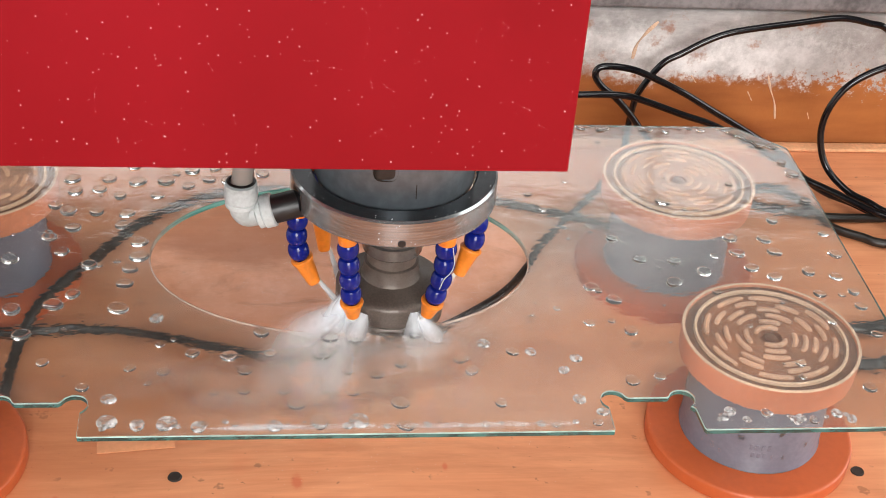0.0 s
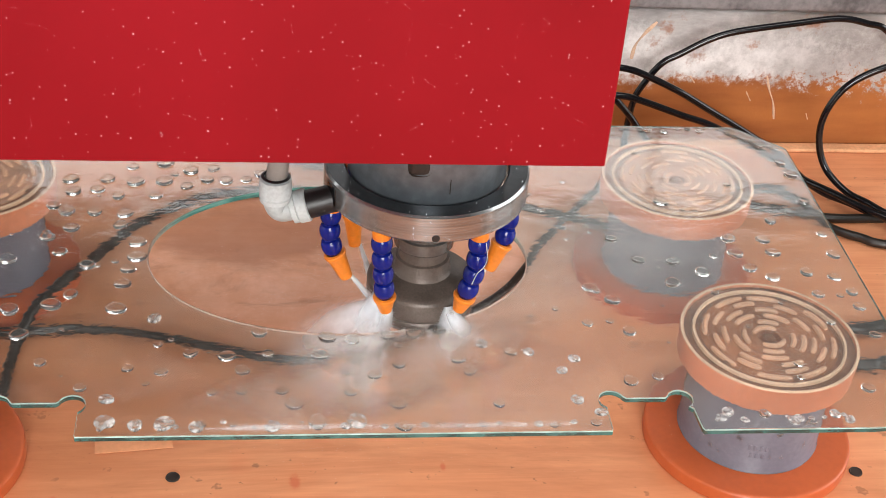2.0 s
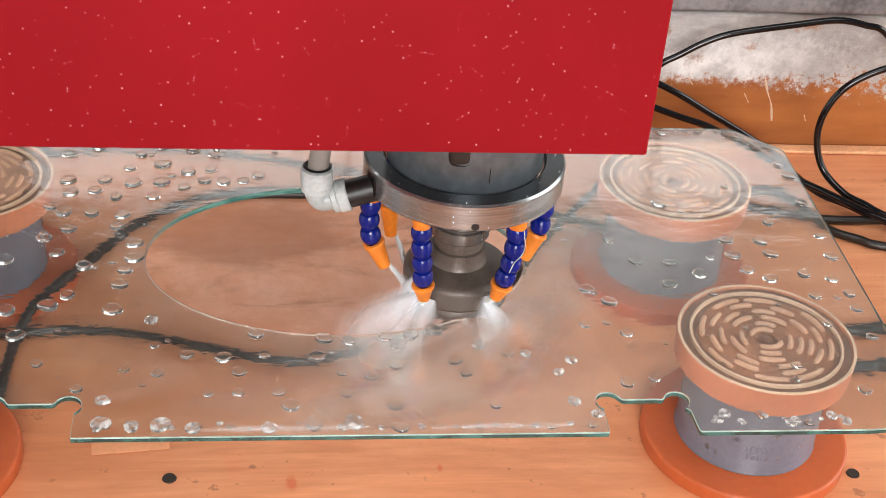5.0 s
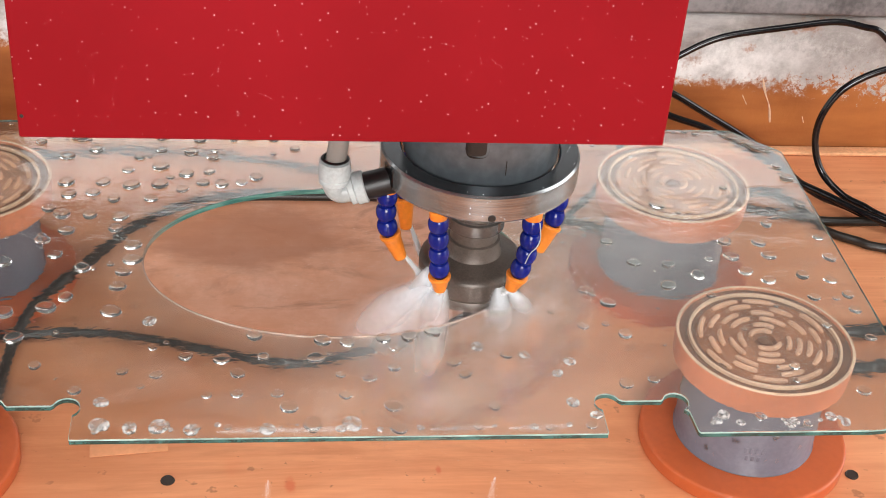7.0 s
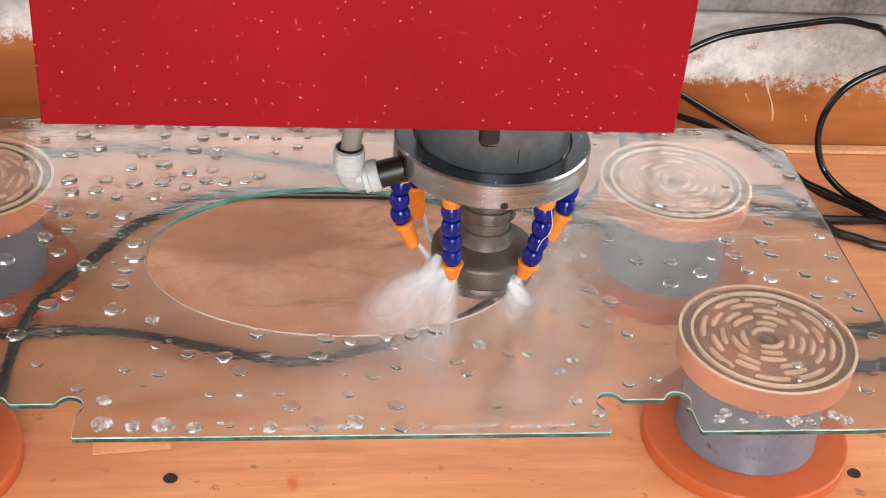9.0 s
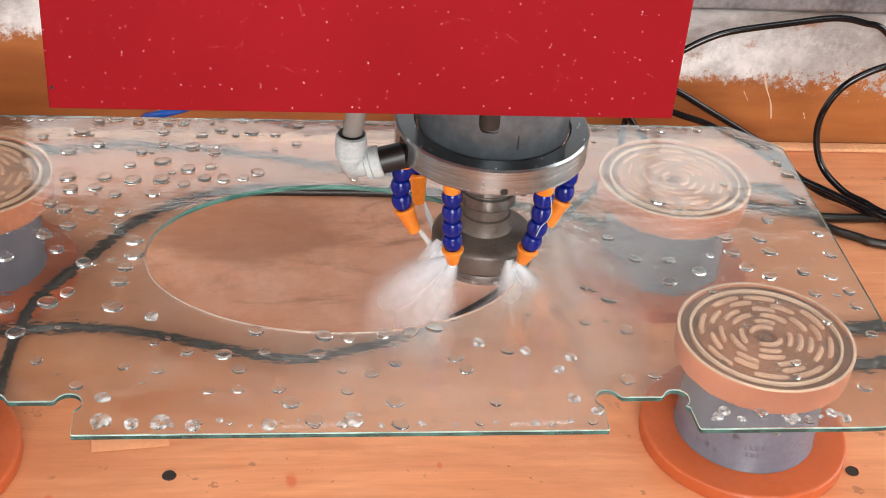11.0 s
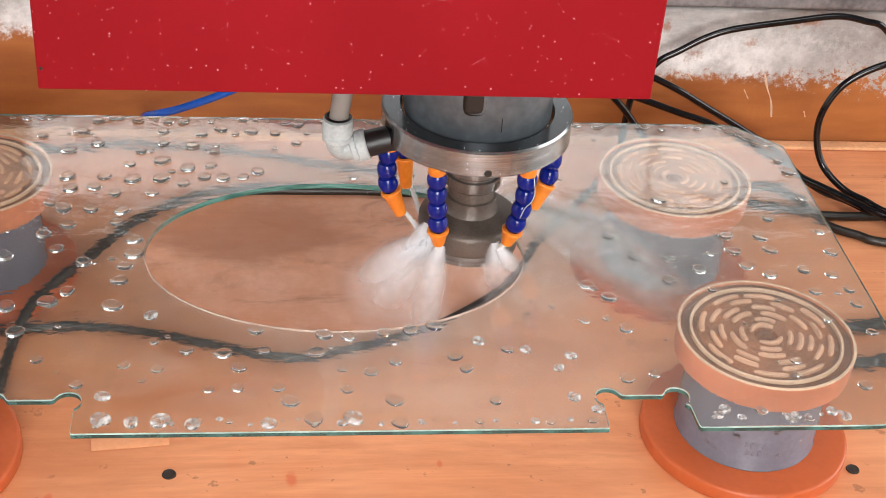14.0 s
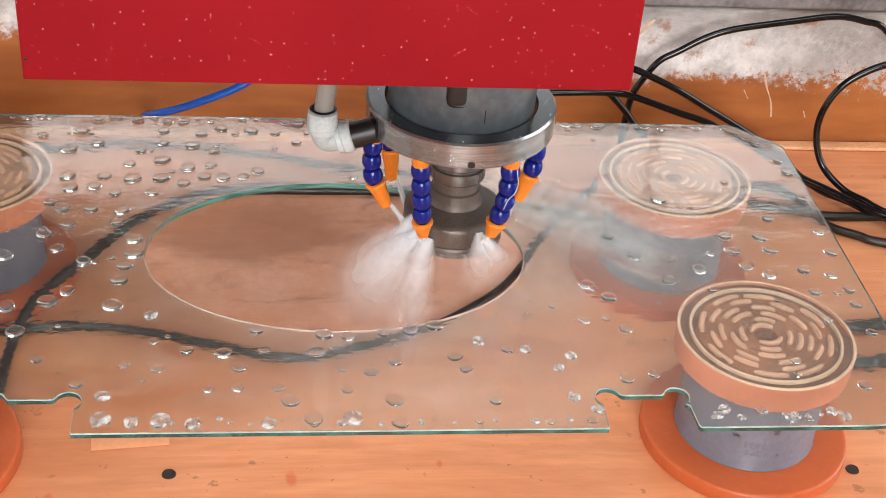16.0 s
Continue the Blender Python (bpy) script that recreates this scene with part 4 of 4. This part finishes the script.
def white_water(start, end, r0, r1, seed):
    """A ragged thread of white water that widens towards its end."""
    rnd = random.Random(seed)
    a, b = Vector(start), Vector(end)
    bm = sweep([a.lerp(b, i / 8) for i in range(9)], lambda q: (r0 + (r1 - r0) * q ** 0.8) * (1 if q < 0.9 else 0.7), 14)
    for v in bm.verts:
        q = (v.co - a).length / (b - a).length
        v.co += Vector((rnd.gauss(0, 1), rnd.gauss(0, 1), rnd.gauss(0, 1))) * 0.16 * (r0 + (r1 - r0) * q)
    part("white_water", bm, JET, head, "white aerated coolant water")


for k, ((q, way), goal) in enumerate(zip(OUTLETS, TARGETS)):
    white_water(q, goal, 0.0010, 0.0019, 30 + k)
SPRAYS = [
    cloud("spray", 1, 8000, burst((-0.030, -0.026, 0.103), (-0.75, -0.35, -0.45), 0.020, 0.34, 0.35), head, 0.00005),
    cloud("spray", 2, 6000, burst((-0.024, -0.034, 0.101), (-0.35, -0.5, -0.75), 0.016, 0.36, 0.3), head, 0.00005),
    cloud("spray", 3, 4000, burst((0.021, -0.036, 0.102), (0.25, -0.7, -0.6), 0.012, 0.40, 0.3), head, 0.00005),
    cloud("spray", 5, 6000, burst((-0.031, -0.030, 0.1025), (-0.55, -0.45, -0.7), 0.006, 0.55, 0.2), head, 0.00005),
    cloud("splash", 4, 30000, fan, head),
]


def veil_material():
    """Airborne water, dense at its root and thinning out to its edges."""
    m = bpy.data.materials.new("water_veil")
    m.use_nodes = True
    n, l = m.node_tree.nodes, m.node_tree.links
    n.remove(n["Principled BSDF"])
    lit, shone, body = n.new("ShaderNodeBsdfDiffuse"), n.new("ShaderNodeBsdfTranslucent"), n.new("ShaderNodeMixShader")
    for k, shader in enumerate((lit, shone)):
        shader.inputs[0].default_value = (0.93, 0.965, 1.0, 1)
        l.new(shader.outputs[0], body.inputs[k + 1])
    uv = n.new("ShaderNodeUVMap")
    sep = n.new("ShaderNodeSeparateXYZ")
    l.new(uv.outputs[0], sep.inputs[0])

    def op(kind, a, b):
        nd = n.new("ShaderNodeMath")
        nd.operation, nd.use_clamp = kind, True
        for i, v in enumerate((a, b)):
            if isinstance(v, (int, float)):
                nd.inputs[i].default_value = v
            else:
                l.new(v, nd.inputs[i])
        return nd.outputs[0]
    along = op("POWER", op("SUBTRACT", 1.0, sep.outputs[0]), 1.3)
    across = op("POWER", op("SUBTRACT", 1.0, op("POWER", op("ABSOLUTE", sep.outputs[1], 0.0), 2.0)), 2.2)
    grain = n.new("ShaderNodeTexNoise")
    grain.inputs["Scale"].default_value, grain.inputs["Detail"].default_value = 95, 3
    place = n.new("ShaderNodeTexCoord")
    l.new(place.outputs["Object"], grain.inputs["Vector"])
    ragged = n.new("ShaderNodeMapRange")
    for i, v in zip((1, 2, 3, 4), (0.30, 0.68, 1.15, 1.55)):
        ragged.inputs[i].default_value = v
    l.new(grain.outputs["Fac"], ragged.inputs[0])
    amount = op("MULTIPLY", op("MULTIPLY", along, across), ragged.outputs[0])
    clear, mixed = n.new("ShaderNodeBsdfTransparent"), n.new("ShaderNodeMixShader")
    l.new(amount, mixed.inputs[0])
    l.new(clear.outputs[0], mixed.inputs[1])
    l.new(body.outputs[0], mixed.inputs[2])
    l.new(mixed.outputs[0], n["Material Output"].inputs[0])
    return m


VEIL = veil_material()


def veil(start, way, reach, width, sag, seed):
    """A thin curved sheet of airborne water that leaves start along way, fans out and sinks."""
    rnd = random.Random(seed)
    start, way = Vector(start), Vector(way).normalized()
    side = way.cross(Vector((0, -0.55, 0.83))).normalized()
    lift = side.cross(way)
    nu, nv, bow, ph = 14, 12, rnd.uniform(0.15, 0.45), rnd.uniform(0, 6)
    bm = bmesh.new()
    uv = bm.loops.layers.uv.new("UVMap")
    grid, uvs = [], {}
    for i in range(nu + 1):
        u = i / nu
        row = []
        for j in range(nv + 1):
            v = 2 * j / nv - 1
            half = 0.0036 + width * u ** 0.9
            q = start + way * (reach * u * (1 - 0.18 * v * v)) + side * (half * v) - lift * (bow * half * v * v)
            q += lift * (0.002 * u * math.sin(5 * v + 4 * u + ph))
            q.z -= sag * u * u
            vert = bm.verts.new(q)
            uvs[vert] = (u, v)
            row.append(vert)
        grid.append(row)
    for i in range(nu):
        for j in range(nv):
            f = bm.faces.new((grid[i][j], grid[i + 1][j], grid[i + 1][j + 1], grid[i][j + 1]))
            for loop in f.loops:
                loop[uv].uv = uvs[loop.vert]
    ob = part("spray", bm, VEIL, head)
    return tagged(ob, "soft white veil of coolant mist", kind="stuff")


for k, (start, way, reach, width, sag) in enumerate((
        ((-0.026, -0.030, 0.1140), (-0.52, -0.06, -0.85), 0.098, 0.040, 0.0),
        ((-0.028, -0.030, 0.1120), (-0.92, -0.18, -0.42), 0.072, 0.032, 0.020),
        ((-0.030, -0.026, 0.1220), (-0.38, -0.25, -0.88), 0.044, 0.019, 0.0),
        ((-0.020, -0.036, 0.1120), (-0.30, -0.25, -0.75), 0.034, 0.017, 0.002),
        ((-0.027, -0.030, 0.1190), (-0.45, -0.15, -0.88), 0.030, 0.013, 0.0),
        ((-0.030, -0.024, 0.1120), (-0.70, 0.05, -0.70), 0.070, 0.030, 0.0),
        ((-0.024, -0.032, 0.1100), (-0.15, -0.10, -0.95), 0.100, 0.030, 0.0),
        ((0.016, -0.036, 0.1140), (0.10, -0.10, -0.95), 0.052, 0.022, 0.0),
        ((0.020, -0.036, 0.1100), (0.62, -0.40, -0.55), 0.028, 0.013, 0.003))):
    SPRAYS.append(veil(start, way, reach, width, sag, 70 + k))


def film_material():
    """Running water on the glass: blurred, streaked outwards from the wheel, milky in threads."""
    m = Mat("running_water_film", (0.97, 0.98, 0.98), 0.13, IOR=1.33, Transmission_Weight=1.0)
    flow = m.noise(60, 4, 0.6, m.scaled(0.35, 1.5, 1), 0.5)
    m.bump(flow, 0.22, 0.0013)
    x, y = m.axis(0), m.axis(1)
    ragged = m.math("MULTIPLY", m.math("SUBTRACT", m.noise(28, 4, 0.6), 0.5), 0.5)
    far = m.math("ADD", m.math("POWER", m.math("ABSOLUTE", m.math("DIVIDE", x, 0.092)), 2.0), m.math("POWER", m.math("ABSOLUTE", m.math("DIVIDE", m.math("ADD", y, 0.055), 0.150)), 2.0))
    there = m.ramp(m.math("ADD", far, ragged), 0.25, 0.74, 1.0, 0.0)
    there = m.math("MULTIPLY", there, m.ramp(m.math("ADD", x, m.math("MULTIPLY", ragged, 0.05)), 0.002, 0.026))
    whitening = m.n.new("ShaderNodeBsdfDiffuse")
    whitening.inputs[0].default_value = (0.90, 0.91, 0.92, 1)
    wet, out = m.n.new("ShaderNodeMixShader"), m.n.new("ShaderNodeMixShader")
    m.l.new(m.ramp(m.noise(26, 4, 0.55, m.scaled(0.5, 1.3, 1), 0.8), 0.38, 0.75, 0.003, 0.032), wet.inputs[0])
    m.l.new(m.b.outputs[0], wet.inputs[1])
    m.l.new(whitening.outputs[0], wet.inputs[2])
    clear = m.n.new("ShaderNodeBsdfTransparent")
    m.l.new(there, out.inputs[0])
    m.l.new(clear.outputs[0], out.inputs[1])
    m.l.new(wet.outputs[0], out.inputs[2])
    m.l.new(out.outputs[0], m.n["Material Output"].inputs[0])
    return m.m


def water_film():
    """A half-oval sheet of water that runs outwards over the glass; x points away from the wheel."""
    bm = bmesh.new()
    rim = [(0.0015, -0.205)] + [(0.0015 + 0.0905 * math.cos(radians(a)), 0.150 * math.sin(radians(a)) - 0.055) for a in range(-86, 87, 4)] + [(0.0015, 0.095)]
    face = bm.faces.new([bm.verts.new((x, y, 0.0001)) for x, y in rim])
    top = bmesh.ops.extrude_face_region(bm, geom=[face])["geom"]
    for v in top:
        if isinstance(v, bmesh.types.BMVert):
            v.co.z = 0.0005
    ob = part("water_film", bm, film_material(), smooth=False)
    ob.visible_shadow = False
    return tagged(ob, "thin streaked sheet of coolant water running over the glass", "water film", kind="stuff")


RUNNING = water_film()


def column(rnd, n):
    """A short falling thread of water, thicker in the middle."""
    t = rnd.uniform(-1, 1, n)
    w = 0.0011 * np.sqrt(1.02 - t * t)
    return np.stack([rnd.normal(0, 1, n) * w, rnd.normal(0, 1, n) * w, 0.019 * t + 0.019], 1)


# moment of the fall and place along the front edge
FALLS = ((0.5, -0.058), (1.5, -0.062), (1.55, -0.048), (1.5, 0.047), (2.5, 0.050), (3.5, -0.055), (4.95, 0.02), (6.5, -0.068), (6.5, 0.088),
         (7.0, -0.050), (7.0, 0.088), (7.5, -0.058), (8.0, -0.055), (8.05, -0.036), (8.0, -0.006), (10.2, 0.07), (12.0, 0.118), (13.0, -0.02))
DRIPS = []
for k, (t, x) in enumerate(FALLS):
    drip = cloud("water_drip", 60 + k, 1700, column, None)
    DRIPS.append((tagged(drip, "thin thread of water running off the glass edge", "water drip", "drips off the glass"), t, x))


def motions():
    """The head follows the rim of the oval hole, a wheel's radius inside it."""
    times = [0, 0.5, 1, 1.5, 2, 2.5, 3, 3.5, 4, 6.5, 7, 7.5, 8, 8.5, 9, 11.5, 12, 12.5, 13, 13.5, 14, 14.5, 15, 15.5, 16]
    turn = [4.970, 5.029, 5.084, 5.137, 5.190, 5.242, 5.295, 5.353, 5.411, 5.706, 5.758, 5.812, 5.871, 5.938, 6.011, 6.401, 6.480, 6.557, 6.626, 6.687, 6.743, 6.798, 6.850, 6.900, 6.950]

    def centre(t):
        a = float(np.interp(t, times, turn))
        n = Vector((math.cos(a) / HOLE_A, math.sin(a) / HOLE_B)).normalized()
        return HOLE_X + HOLE_A * math.cos(a) - 0.032 * n.x, HOLE_Y + HOLE_B * math.sin(a) - 0.032 * n.y

    def shore(t):
        """The rim of the hole beside the wheel, and the way outwards from it."""
        a = float(np.interp(t, times, turn))
        n = Vector((math.cos(a) / HOLE_A, math.sin(a) / HOLE_B)).normalized()
        return pose(HOLE_X + HOLE_A * math.cos(a), HOLE_Y + HOLE_B * math.sin(a), GLASS_TOP, 0, 0, math.degrees(math.atan2(n.y, n.x)))

    walk(head, [(t, pose(*centre(t), 0)) for t in [0.5 * k for k in range(33)]])
    walk(RUNNING, [(t, shore(t)) for t in [0.5 * k for k in range(33)]])
    walk(grind, [(0.5 * k, pose(0.0015, 0, 0, 0, 0, 80 * k)) for k in range(33)])
    for ob, t, x in DRIPS:
        on_glass, on_bed = pose(x - 0.02, -0.1740, 0.0966, 0, 88, 0), pose(x, -0.215, 0.0012, 84, 0, 0)
        rows = [(0, on_glass)] if t < 0.6 else [(0, on_glass), (t - 0.5, on_glass)]
        walk(ob, rows + [(t - 0.2, on_glass), (t - 0.1, pose(x - 0.004, -0.180, 0.072, 0, 30, 0)), (t, pose(x, -0.184, 0.030, 3, 4, 0)),
                         (t + 0.1, on_bed), (t + 0.4, on_bed), (16, on_bed)])
    rnd = random.Random(8)
    for ob in SPRAYS:
        walk(ob, [(0.1 * k, pose(rnd.uniform(-0.0015, 0.0015), rnd.uniform(-0.0015, 0.0015), rnd.uniform(-0.001, 0.001), 0, 0, rnd.uniform(-5, 5))) for k in range(161)])


motions()
